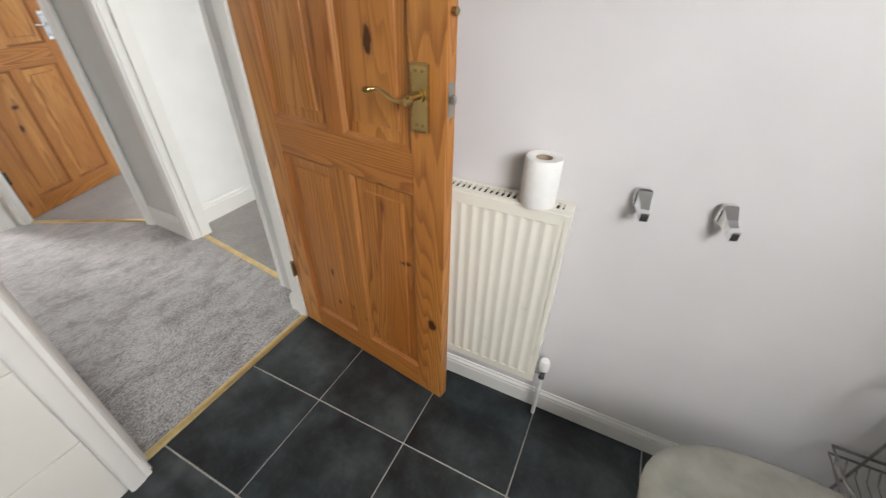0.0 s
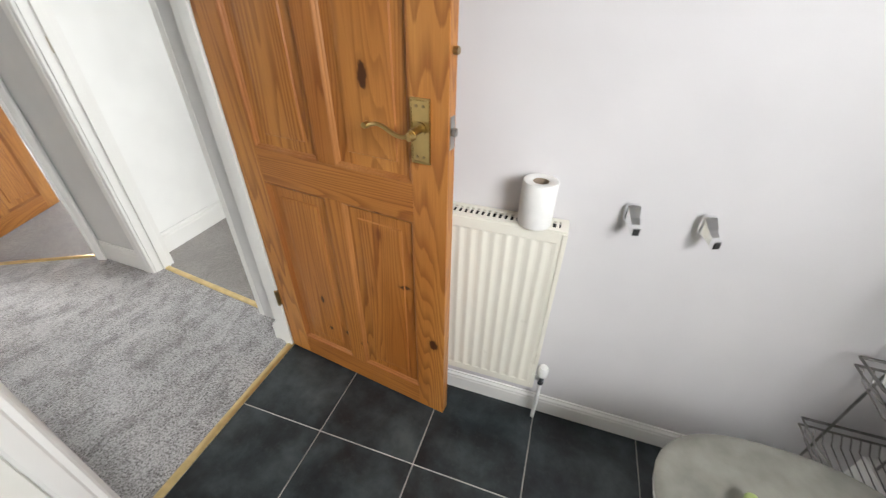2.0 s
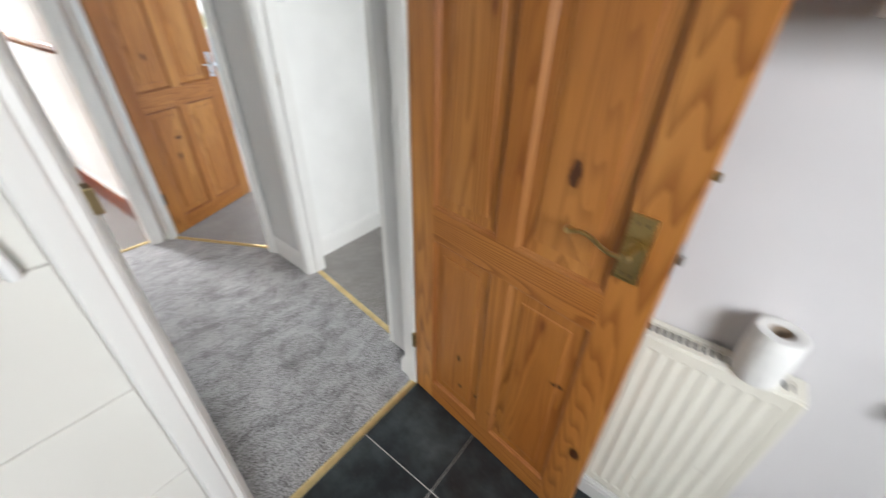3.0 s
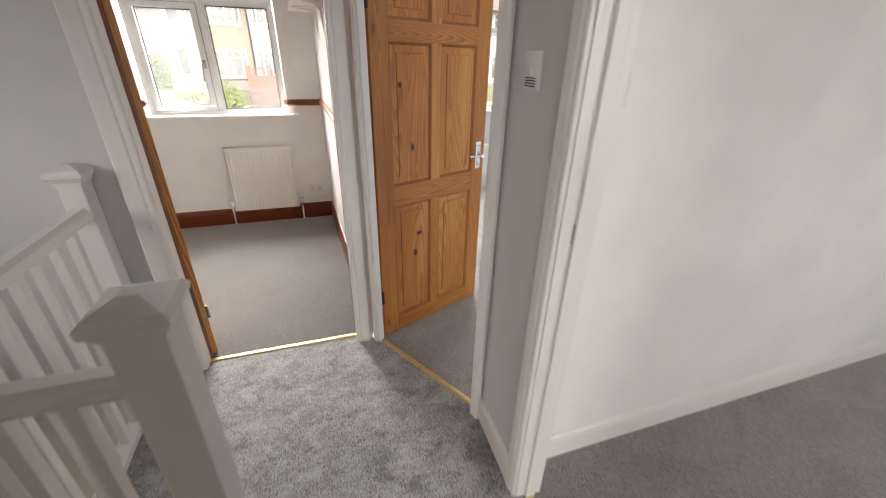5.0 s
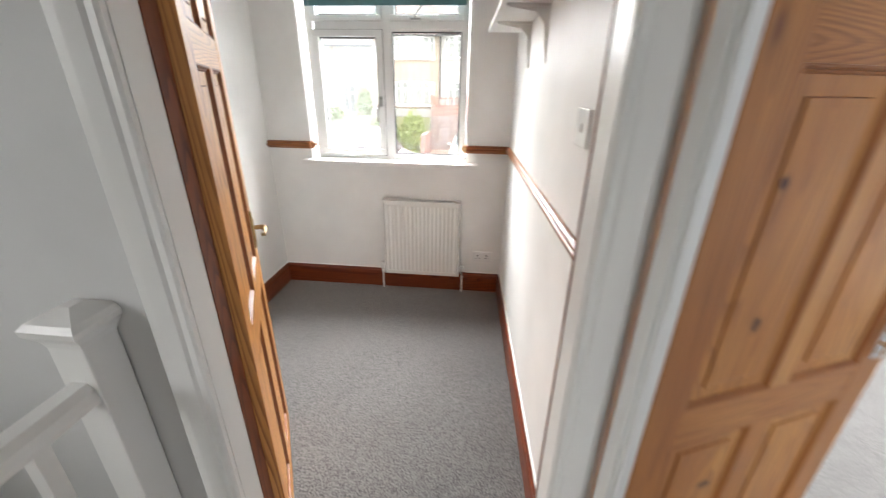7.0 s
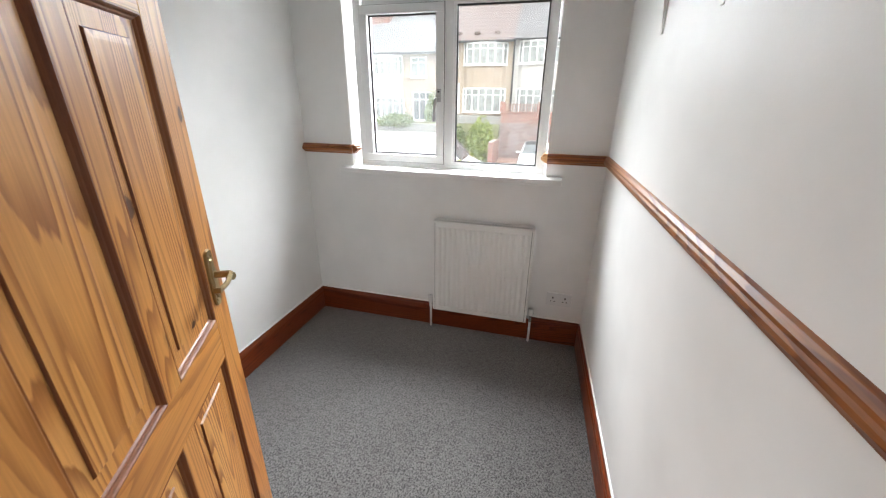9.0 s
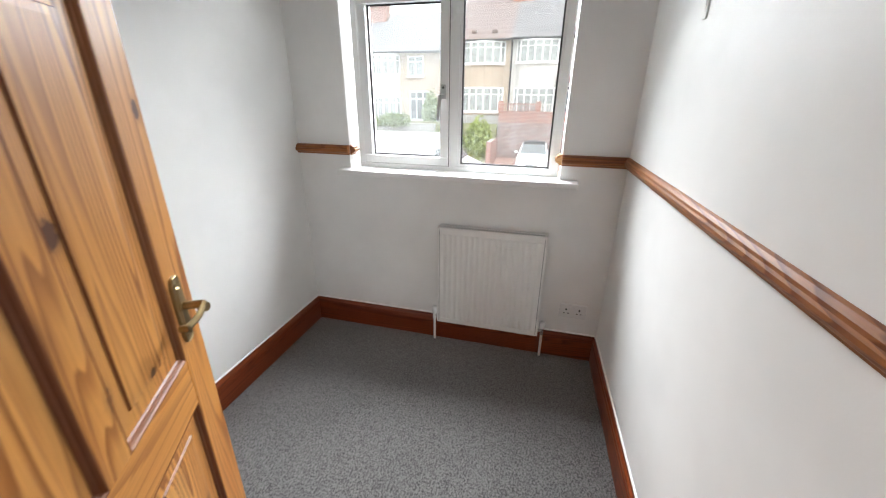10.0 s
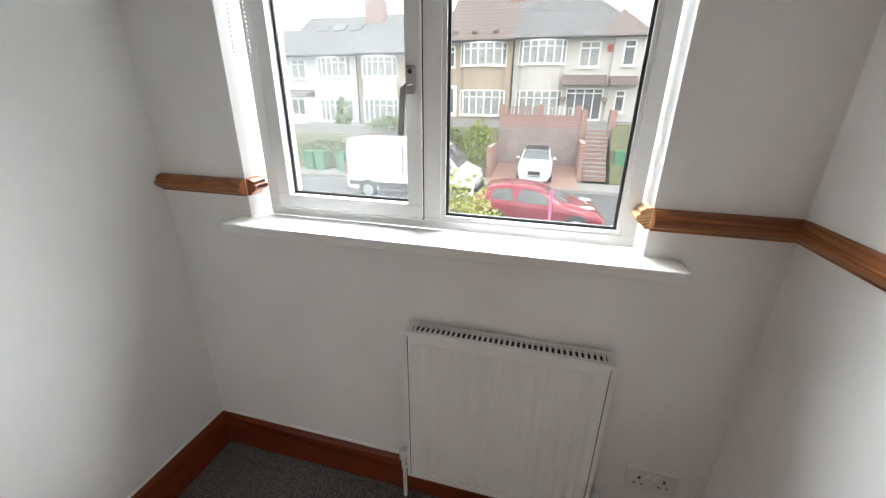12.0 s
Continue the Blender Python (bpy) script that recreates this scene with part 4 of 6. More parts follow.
newel("newel_post", -2.705, 0.373, "white-painted square newel post against the wall", 0.041)
newel("newel_post", -1.585, 0.958, "white-painted square newel post at the head of the stairs", 0.05)
newel("newel_post", -1.585, 0.395, "white-painted square newel post at the corner")
rail_prof = [(-0.03, 0.925), (0.03, 0.925), (0.033, 0.938), (0.030, 0.960), (0.018, 0.978), (-0.018, 0.978), (-0.030, 0.960), (-0.033, 0.938)]
foot_prof = [(-0.03, 0.0), (0.03, 0.0), (0.03, 0.028), (0.02, 0.035), (-0.02, 0.035), (-0.03, 0.028)]
for a, b, lab in (((-2.663, 0.374), (-1.63, 0.394), "white-painted landing balustrade with square balusters"), ((-1.585, 0.44), (-1.585, 0.908), "short white-painted balustrade beside the stairs")):
    root = thing("balustrade", Matrix.Identity(4), lab, "balustrade")
    part("handrail", moulding(B(), a, b, rail_prof), GLOSS, root)
    part("base_rail", moulding(B(), a, b, foot_prof), GLOSS, root)
    A, C = Vector(a), Vector(b)
    k = max(3, round((C - A).length / 0.115))
    for i in range(1, k):
        p = A.lerp(C, i / k)
        part("baluster", box(B(), p.x - 0.016, p.x + 0.016, p.y - 0.016, p.y + 0.016, 0.034, 0.926, 0.002), GLOSS, root)
stairs = thing("staircase", Matrix.Identity(4), "carpeted stairs leading down from the landing", "staircase", kind="structure")
for k in range(9):
    part("step", box(B(), -1.57, -0.66, 0.84 - 0.235 * (k + 1), 0.855 - 0.235 * k, -0.19 * (k + 1) - 0.19, -0.19 * (k + 1), 0.012), CARPET_LANDING, stairs)
structure("landing_fascia", box(B(), -2.74, -1.58, 0.335, 0.359, -0.25, 0.012), GLOSS, "white-painted landing fascia board", "trim")
structure("landing_fascia", box(B(), -1.57, -1.55, 0.34, 0.90, -0.25, 0.010), GLOSS, "white-painted landing fascia board", "trim")
structure("stairwell_floor", box(B(), -2.75, -0.6, -1.3, 0.4, -2.52, -2.45), CARPET_LANDING, "", "floor")

# ---- bathroom things ----
paper = thing("toilet_roll", pose(0.371, 1.700, 0.836), "white kitchen-size paper roll standing on the radiator", "paper roll")
bm = B()
N = 32
prof = [(0.020, 0.118), (0.024, 0.120), (0.042, 0.120), (0.044, 0.117), (0.0443, 0.06), (0.044, 0.004), (0.042, 0.0), (0.020, 0.0)]
rings = [[bm.verts.new((r * math.cos(2 * math.pi * k / N) * (1 + 0.012 * math.sin(3 * k)), r * math.sin(2 * math.pi * k / N), z)) for k in range(N)] for r, z in prof]
for a, b in zip(rings, rings[1:]):
    for k in range(N):
        bm.faces.new((a[k], a[(k + 1) % N], b[(k + 1) % N], b[k]))
part("paper", bm, TISSUE, paper, smooth=True)
bm = B()
rings = [[bm.verts.new((r * math.cos(2 * math.pi * k / N), r * math.sin(2 * math.pi * k / N), z)) for k in range(N)] for r, z in ((0.0203, 0.117), (0.0203, 0.001), (0.0185, 0.001), (0.0185, 0.117))]
for a, b in zip(rings, rings[1:] + rings[:1]):
    for k in range(N):
        bm.faces.new((a[k], a[(k + 1) % N], b[(k + 1) % N], b[k]))
part("core", bm, CARD, paper, "brown card core")

for x, turn in ((0.600, 15), (0.766, 24)):
    hook = thing("wall_hook", pose(x, 1.75 - 0.018 * math.sin(radians(turn)), 0.884, 0, 0, turn), "chrome wall bracket on the pale wall", "hook", "chrome brackets on the wall")
    plate_ring = oval(0, 0, 0, 0.019, 0.026, 24, 3.6)
    part("plate", loft(B(), [[(px * s, y, pz * s + 0.001) for px, pz, _ in plate_ring] for s, y in ((1.0, 0.0), (1.0, -0.005), (0.93, -0.0075), (0.80, -0.0078))]), CHROME, hook, smooth=True)
    arm = loft(B(), [[(sx * w, y, z + sz * h) for sx, sz in ((-1, -1), (1, -1), (1, 1), (-1, 1))] for w, h, y, z in ((0.0155, 0.021, -0.006, 0.000), (0.014, 0.016, -0.014, -0.003), (0.0115, 0.0125, -0.026, -0.012), (0.0095, 0.0105, -0.040, -0.021), (0.009, 0.010, -0.052, -0.025))])
    part("arm", arm, CHROME, hook)
    part("arm_end", box(B(), -0.0065, 0.0065, -0.0545, -0.0518, -0.033, -0.019), BLACK, hook, "black end socket")

# grab rail and pull cord on the tiled wall
rail = thing("towel_rail", pose(-0.546, 0.772, 1.163), "chrome towel rail on the white tiled wall", "towel rail")
for y in (0.0, -0.42):
    bkt = part("bracket_plate", box(B(), 0.0, 0.008, y - 0.022, y + 0.022, -0.02, 0.032, 0.003), CHROME, rail)
    part("bracket_arm", loft(B(), [[(xx, y + sy * w, zz + sz * w) for sy, sz in ((-1, -1), (1, -1), (1, 1), (-1, 1))] for xx, zz, w in ((0.006, 0.006, 0.016), (0.03, -0.006, 0.011), (0.055, -0.022, 0.010), (0.066, -0.026, 0.010))]), CHROME, bkt)
part("bar", box(B(), 0.048, 0.064, -0.43, 0.012, -0.036, -0.020, 0.003), CHROME, rail)
part("bar_end", box(B(), 0.049, 0.063, 0.012, 0.020, -0.037, -0.019, 0.003), BLACK, rail, "black end cap")
cord = thing("pull_cord", pose(-0.525, 0.845, 1.175), "white light pull cord with a plastic toggle", "pull cord")
part("cord", tube(B(), [(0, 0.01, 0.03), (0.0, 0.0, 0.5), (0, -0.005, 1.2)], 0.0016, 6), UPVC, cord)
part("toggle", loft(B(), [oval(0, 0.01, -0.03, 0.008, 0.008, 12, 2), oval(0, 0.01, -0.02, 0.010, 0.010, 12, 2), oval(0, 0.01, 0.035, 0.004, 0.004, 12, 2)]), UPVC, cord, smooth=True)

cab = thing("mirror_cabinet", pose(0.26, 1.75, 1.462), "white bathroom cabinet on the wall above the radiator", "cabinet")
part("body", box(B(), 0, 0.60, -0.125, -0.001, 0, 0.55, 0.003), UPVC, cab)
for x in (0.004, 0.303):
    part("door", box(B(), x, x + 0.293, -0.143, -0.127, -0.004, 0.55, 0.003), UPVC, cab, "plain white cabinet door")

wc = thing("toilet", pose(0, 1.326, 0), "white toilet with a closed mottled grey lid", "toilet")
part("pedestal", loft(B(), [oval(1.06, 0, z, a, b, 28, 2.3) for z, a, b in ((0.0, 0.21, 0.12), (0.06, 0.19, 0.105), (0.18, 0.19, 0.10), (0.28, 0.235, 0.14), (0.36, 0.27, 0.178), (0.40, 0.275, 0.185), (0.405, 0.26, 0.17))]), PORCELAIN, wc, smooth=True)


def seat_ring(z, grow):
    return [(x, y, z) for x, y, _ in oval(1.005, 0, z, 0.262 + grow, 0.193 + grow, 40, 2.35, 1.12)]


part("seat", loft(B(), [seat_ring(0.407, -0.012), seat_ring(0.410, -0.004), seat_ring(0.424, -0.003), seat_ring(0.427, -0.010)]), PORCELAIN, wc, smooth=True)
part("lid", loft(B(), [seat_ring(0.428, -0.006), seat_ring(0.432, 0.0), seat_ring(0.440, 0.0), seat_ring(0.447, -0.008), seat_ring(0.449, -0.022), seat_ring(0.449, -0.15)]), GREYLID, wc, "mottled grey lid", True)
part("cistern", box(B(), 1.36, 1.56, -0.19, 0.10, 0.40, 0.78, 0.02), PORCELAIN, wc, smooth=True)
part("cistern_lid", box(B(), 1.35, 1.57, -0.20, 0.11, 0.781, 0.815, 0.012), PORCELAIN, wc, smooth=True)
part("flush_lever", tube(B(), [(1.35, -0.13, 0.72), (1.335, -0.13, 0.72), (1.333, -0.06, 0.715)], 0.006, 8), CHROME, wc)

tub = thing("scraper", pose(0.92, 1.325, 0.449), "pale green pointed plastic bottle lying on the toilet lid", "bottle")
part("body", loft(B(), [[(r * math.cos(a), y, 0.024 + 0.9 * r * math.sin(a)) for a in [2 * math.pi * k / 14 for k in range(14)]] for y, r in ((0.035, 0.004), (0.03, 0.011), (0.01, 0.018), (-0.03, 0.024), (-0.09, 0.025), (-0.13, 0.024), (-0.14, 0.018))]), GREENSOAP, tub, smooth=True)
pot = thing("dish", pose(1.0, 1.29, 0.449), "small round white pot on the toilet lid", "pot")
part("body", loft(B(), [oval(0, 0, z, r, r, 20, 2) for z, r in ((0, 0.030), (0.01, 0.034), (0.03, 0.035), (0.036, 0.031))]), PORCELAIN, pot, smooth=True)
boxing = structure("pipe_boxing", box(B(), 1.42, 1.62, 1.50, 1.75, 0.0, 0.22, 0.004), GLOSS, "white-painted boxed-in pipes in the corner", "trim")

# wire rack
rack = thing("wire_rack", pose(1.345, 1.60, 0.285), "tarnished wire storage rack with curved baskets", "wire rack")
for x in (-0.085, 0.085):
    part("upright", tube(B(), [(x, 0.11, -0.284), (x, 0.11, 0.95)], 0.0035, 6), WIRE, rack)
part("front_leg", tube(B(), [(0.0, -0.09, 0.0), (0.0, -0.09, 0.95)], 0.0035, 6), WIRE, rack)
for z in (0.015, 0.275, 0.535):
    def rim(h, s):
        return [(-0.15 * s, 0.115, z + h), (-0.15 * s, 0.02, z + h), (-0.13 * s, -0.06, z + h), (-0.07 * s, -0.105, z + h), (0.0, -0.118, z + h), (0.07 * s, -0.105, z + h), (0.13 * s, -0.06, z + h), (0.15 * s, 0.02, z + h), (0.15 * s, 0.115, z + h)]
    bk = part("basket_rim", tube(B(), rim(0.05, 1.0), 0.0042, 6, True), WIRE, rack)
    part("basket_lower_rim", tube(B(), rim(0.022, 0.97), 0.0036, 6, True), WIRE, bk)
    bm = B()
    for k in range(13):
        x = -0.13 + 0.26 * k / 12
        front = -0.115 + 1.9 * x * x
        tube(bm, [(x, 0.113, z + 0.022), (x, 0.09, z - 0.004), (x * 0.97, 0.0, z - 0.016), (x * 0.97, front + 0.025, z - 0.006), (x, front, z + 0.022)], 0.0018, 5)
    part("basket_grid", bm, WIRE, bk)

# wall tiles beside the bathroom door
TW, TH, G = 0.40, 0.2875, 0.003
tile_mesh = {}
WALL_W = bpy.data.objects["wall_bathroom_west"]


def tile_piece(parent, name, mat, key, size, m):
    if key not in tile_mesh:
        me = bpy.data.meshes.new(name)
        bm = B()
        sx, sy, sz = size
        box(bm, 0, sx, 0, sy, 0, sz)
        top = [e for e in bm.edges if abs(sum(v.co.z for v in e.verts) - 2 * sz) < 1e-6]
        bmesh.ops.bevel(bm, geom=top, offset=0.0015, segments=1, affect="EDGES")
        bmesh.ops.recalc_face_normals(bm, faces=bm.faces)
        bm.to_mesh(me)
        bm.free()
        me.materials.append(mat)
        tile_mesh[key] = me
    ob = new(name, tile_mesh[key])
    ob.parent = parent
    ob.matrix_basis = m
    return ob


STAND = Matrix(((0, 0, 1, 0), (1, 0, 0, 0), (0, 1, 0, 0), (0, 0, 0, 1)))
for r in range(9):
    z0 = max(0.0, -0.0075 + TH * r)
    z1 = min(TOP, -0.0075 + TH * (r + 1) - G)
    y1 = 0.896
    while y1 > -0.88:
        y0 = max(-0.89, y1 - TW)
        key = ("wall", round(y1 - y0, 3), round(z1 - z0, 3))
        tile_piece(WALL_W, "tile", CERAMIC, key, (y1 - y0 - G, z1 - z0, 0.006), Matrix.Translation((-0.5518, y0, z0)) @ STAND)
        y1 = y0

# floor tiles
P = 0.3655
for i in range(-2, 6):
    for k in range(-7, 3):
        x0, y0 = -0.2395 + P * i, 1.3975 + P * k
        x1, y1 = x0 + P - 0.005, y0 + P - 0.005
        x0, x1, y0, y1 = max(x0, -0.583), min(x1, 1.62), max(y0, -0.9), min(y1, 1.75)
        if x1 - x0 < 0.02 or y1 - y0 < 0.02:
            continue
        key = ("floor", round(x1 - x0, 3), round(y1 - y0, 3))
        tile_piece(FLOOR_BATH, "tile", SLATE, key, (x1 - x0, y1 - y0, 0.006), Matrix.Translation((x0, y0, -0.006)))

# ---- the street ----
def rough_stuff(name, a, b, scale, rough=0.9, strength=0.4, dist=0.02):
    def build(nt, p):
        v = coords(nt)
        n = noise_of(nt, v, scale, 6, 0.65)
        n2 = noise_of(nt, v, scale * 0.08, 3)
        col = mixed(nt, ramp(nt, n2, [(0.35, (0, 0, 0)), (0.7, (0.5, 0.5, 0.5))]), ramp(nt, n, [(0.3, a), (0.7, b)]), tuple(0.8 * c for c in a))
        nt.links.new(col, p.inputs["Base Color"])
        p.inputs["Roughness"].default_value = rough
        bump(nt, p, n, strength, dist)
    return material(name, build)


def brick_wall_material(nt, p, bloom=0.15, red=(0.36, 0.13, 0.085), dark=(0.20, 0.085, 0.07)):
    v = coords(nt)
    swap = nt.nodes.new("ShaderNodeSeparateXYZ")
    nt.links.new(v, swap.inputs[0])
    s = nt.nodes.new("ShaderNodeMath")
    nt.links.new(swap.outputs[0], s.inputs[0])
    nt.links.new(swap.outputs[1], s.inputs[1])
    join = nt.nodes.new("ShaderNodeCombineXYZ")
    nt.links.new(s.outputs[0], join.inputs[0])
    nt.links.new(swap.outputs[2], join.inputs[1])
    br = node(nt, "TexBrick", Scale=1.0)
    br.inputs["Color1"].default_value, br.inputs["Color2"].default_value, br.inputs["Mortar"].default_value = (*red, 1), (*dark, 1), (0.44, 0.39, 0.35, 1)
    br.inputs["Brick Width"].default_value, br.inputs["Row Height"].default_value, br.inputs["Mortar Size"].default_value = 0.225, 0.075, 0.01
    nt.links.new(join.outputs[0], br.inputs["Vector"])
    n = noise_of(nt, v, 1.6, 6, 0.7)
    nt.links.new(mixed(nt, ramp(nt, n, [(0.45, (0, 0, 0)), (0.62, (bloom, bloom, bloom))]), br.outputs["Color"], (0.36, 0.31, 0.31)), p.inputs["Base Color"])
    p.inputs["Roughness"].default_value = 0.9
    bump(nt, p, br.outputs["Fac"], 0.5, -0.01)


def roof_material(name, a, b, courses=0.5):
    def build(nt, p):
        v = coords(nt)
        w = node(nt, "TexWave", Scale=1.25, Distortion=0.25)
        w.wave_type, w.bands_direction = "BANDS", "Z"
        nt.links.new(v, w.inputs["Vector"])
        n = noise_of(nt, v, 2.5, 5)
        col = mixed(nt, courses, ramp(nt, n, [(0.3, a), (0.7, b)]), ramp(nt, w.outputs["Fac"], [(0.0, tuple(0.35 * c for c in a)), (0.35, b)]))
        nt.links.new(col, p.inputs["Base Color"])
        p.inputs["Roughness"].default_value = 0.75
        bump(nt, p, w.outputs["Fac"], 0.2 + 0.6 * courses, 0.02)
    return material(name, build)


ASPHALT = rough_stuff("asphalt", (0.10, 0.10, 0.10), (0.17, 0.17, 0.168), 60)
PAVING = rough_stuff("concrete_paving", (0.26, 0.25, 0.235), (0.36, 0.35, 0.33), 25)
GRASS = rough_stuff("rough_grass", (0.13, 0.14, 0.06), (0.24, 0.24, 0.12), 30, 0.95, 0.9, 0.08)
LEAF = rough_stuff("hedge_leaf", (0.09, 0.14, 0.03), (0.21, 0.27, 0.06), 20, 0.6)
LEAF_LIME = rough_stuff("lime_hedge_leaf", (0.15, 0.21, 0.03), (0.30, 0.36, 0.07), 20, 0.6)
LEAF_GOLD = rough_stuff("golden_leaf", (0.28, 0.32, 0.05), (0.45, 0.46, 0.10), 20, 0.6)
BRICK = material("red_garden_brick", brick_wall_material)
OLD_BRICK = material("weathered_garden_brick", lambda nt, p: brick_wall_material(nt, p, 0.75, (0.23, 0.13, 0.12), (0.13, 0.085, 0.09)))
BLOCK = rough_stuff("red_block_paving", (0.30, 0.17, 0.13), (0.38, 0.24, 0.19), 18)
RENDER_WHITE = rough_stuff("white_render", (0.62, 0.63, 0.64), (0.72, 0.72, 0.72), 20)
RENDER_TAN = rough_stuff("tan_pebbledash", (0.38, 0.305, 0.235), (0.46, 0.375, 0.295), 45)
RENDER_GREY = rough_stuff("pale_grey_render", (0.50, 0.475, 0.445), (0.58, 0.555, 0.525), 20)
SLATE_ROOF = roof_material("grey_slate_roof", (0.095, 0.092, 0.098), (0.19, 0.182, 0.18), 0.12)
TILE_ROOF = roof_material("brown_tile_roof", (0.135, 0.098, 0.088), (0.20, 0.152, 0.138))
DARKGLASS = plain("house_window_glass", (0.11, 0.12, 0.125), 0.08, 0, 0.5, 1.6, 0.0)
NETGLASS = plain("net_curtain", (0.26, 0.275, 0.27), 0.3, 0, 0.35, 5.0, 0.0)
CARWHITE = plain("white_car_paint", (0.75, 0.76, 0.77), 0.2, 0, 0.02, 2, 0.0, 0.5)
CARRED = plain("red_car_paint", (0.27, 0.012, 0.032), 0.2, 0.2, 0.06, 2, 0.0, 0.6)
TYRE = plain("tyre_rubber", (0.025, 0.025, 0.026), 0.85)
ALLOY = plain("alloy_wheel", (0.45, 0.46, 0.47), 0.35, 0.8)
BIN_GREEN = plain("green_bin_plastic", (0.06, 0.22, 0.10), 0.5)
BIN_RED = plain("red_plastic", (0.45, 0.06, 0.06), 0.4)
PINKPOST = plain("pink_plastic", (0.62, 0.12, 0.30), 0.4)
BLACKTRIM = plain("black_plastic_trim", (0.03, 0.03, 0.032), 0.5)
LAMP = plain("headlamp_glass", (0.65, 0.68, 0.70), 0.1, 0.3)

structure("ground", box(B(), -900, 900, -900, 900, -3.2, -2.75), GRASS, "open ground", "ground")
structure("road", box(B(), -22.2, -14.4, -120, 120, -2.85, -2.6), ASPHALT, "grey asphalt street", "road")
for x0, x1, t in ((-24.0, -22.35, -2.47), (-14.25, -12.6, -2.47)):
    structure("pavement", box(B(), x0, x1, -120, 120, -2.8, t), PAVING, "pale concrete pavement", "pavement")
for x in (-22.35, -14.4):
    structure("kerb", box(B(), x, x + 0.149, -120, 120, -2.8, -2.465), PAVING, "concrete kerb", "kerb")
structure("driveway", loft(B(), [[(-26.5, y, -2.7), (-22.45, y, -2.7), (-22.45, y, -2.46), (-26.5, y, -2.06)] for y in (-1.9, 2.35)]), BLOCK, "red block-paved driveway", "driveway")
structure("terrace", box(B(), -60, -26.6, -5.7, 60.0, -2.8, 0.28), PAVING, "raised house terrace", "terrace")
structure("terrace", box(B(), -60, -26.0, -40, -5.7, -2.8, -0.22), PAVING, "raised house terrace", "terrace")
bank = B()
for y0, y1, z in ((-40, -10.2, -0.25), (-10.2, -2.0, -0.1), (3.9, 20.0, 0.25)):
    loft(bank, [[(-24.0, y, -2.8), (-24.0, y, -2.4), (-26.65, y, z), (-26.65, y, -2.8)] for y in (y0, y1)])
structure("grass_bank", bank, GRASS, "rough sloping front gardens", "grass")
structure("front_garden", box(B(), -12.6, -5.4, -30, 30, -2.8, -2.5), PAVING, "paved front garden", "ground")

gw = thing("garden_wall", Matrix.Identity(4), "red brick retaining wall with piers behind the driveway", "wall", kind="structure")
part("wall_face", box(B(), -26.75, -26.5, -1.95, 2.35, -2.3, -0.05), OLD_BRICK, gw, "weathered purple-red brick face")
part("wall_top", box(B(), -26.76, -26.48, -1.95, 2.35, -0.049, 0.5), BRICK, gw)
part("vent_cover", box(B(), -26.5, -26.46, 0.62, 0.92, -0.75, -0.6, 0.01), PAVING, gw)
part("coping", box(B(), -26.8, -26.45, -2.0, 2.4, 0.5, 0.58), BRICK, gw)
part("side_wall", box(B(), -26.5, -23.9, -2.2, -1.95, -2.5, -0.9), BRICK, gw)
part("side_wall", box(B(), -26.5, -24.2, 2.36, 2.6, -2.5, -0.6), BRICK, gw)
part("pier", box(B(), -26.9, -26.4, 3.75, 4.1, -2.3, 0.9), BRICK, gw)
part("pier", box(B(), -26.9, -26.4, 2.36, 2.65, -2.3, 0.9), BRICK, gw)
for y in (-1.9, 0.25, 2.2):
    part("pier", box(B(), -26.85, -26.6, y - 0.14, y + 0.14, 0.58, 1.12), BRICK, gw)
for y0, y1 in ((-1.75, 0.1), (0.4, 2.05)):
    bm = B()
    k = y0
    while k < y1:
        box(bm, -26.73, -26.70, k, k + 0.05, 0.6, 1.02)
        k += 0.14
    box(bm, -26.74, -26.69, y0, y1, 0.94, 0.99)
    part("railing", bm, RENDER_GREY if y0 > 0 else BRICK, gw)
steps = thing("garden_steps", Matrix.Identity(4), "brick garden steps up to the house", "steps", kind="structure")
for k in range(13):
    part("step", box(B(), -26.9, -24.3 - 0.2 * k, 2.66, 3.74, -2.4, -2.2 + 0.19 * k), BRICK, steps)
    part("tread", box(B(), -24.52 - 0.2 * k, -24.27 - 0.2 * k, 2.66, 3.74, -2.199 + 0.19 * k, -2.15 + 0.19 * k), PAVING, steps, "worn concrete tread")


def light(parent, x, y0, y1, z0, z1, lights, mat, bar=0.74, out=0.06):
    """A white window on a house front that looks towards +x."""
    w = part("window", box(B(), x - 0.05, x + 0.02, y0, y1, z0, z1), mat, parent)
    bm = frame_ring(B(), x + 0.02, x + out, y0 - 0.03, y1 + 0.03, z0 - 0.03, z1 + 0.03, 0.075)
    step = (y1 - y0) / lights
    for k in range(1, lights):
        box(bm, x + 0.02, x + out, y0 + step * k - 0.035, y0 + step * k + 0.035, z0 + 0.06, z1 - 0.06)
    if bar:
        box(bm, x + 0.02, x + out - 0.005, y0 + 0.06, y1 - 0.06, z0 + (z1 - z0) * bar - 0.035, z0 + (z1 - z0) * bar + 0.035)
    part("window_frame", bm, UPVC, w)
    part("sill", box(B(), x + 0.02, x + 0.13, y0 - 0.06, y1 + 0.06, z0 - 0.10, z0 - 0.032), UPVC, w)


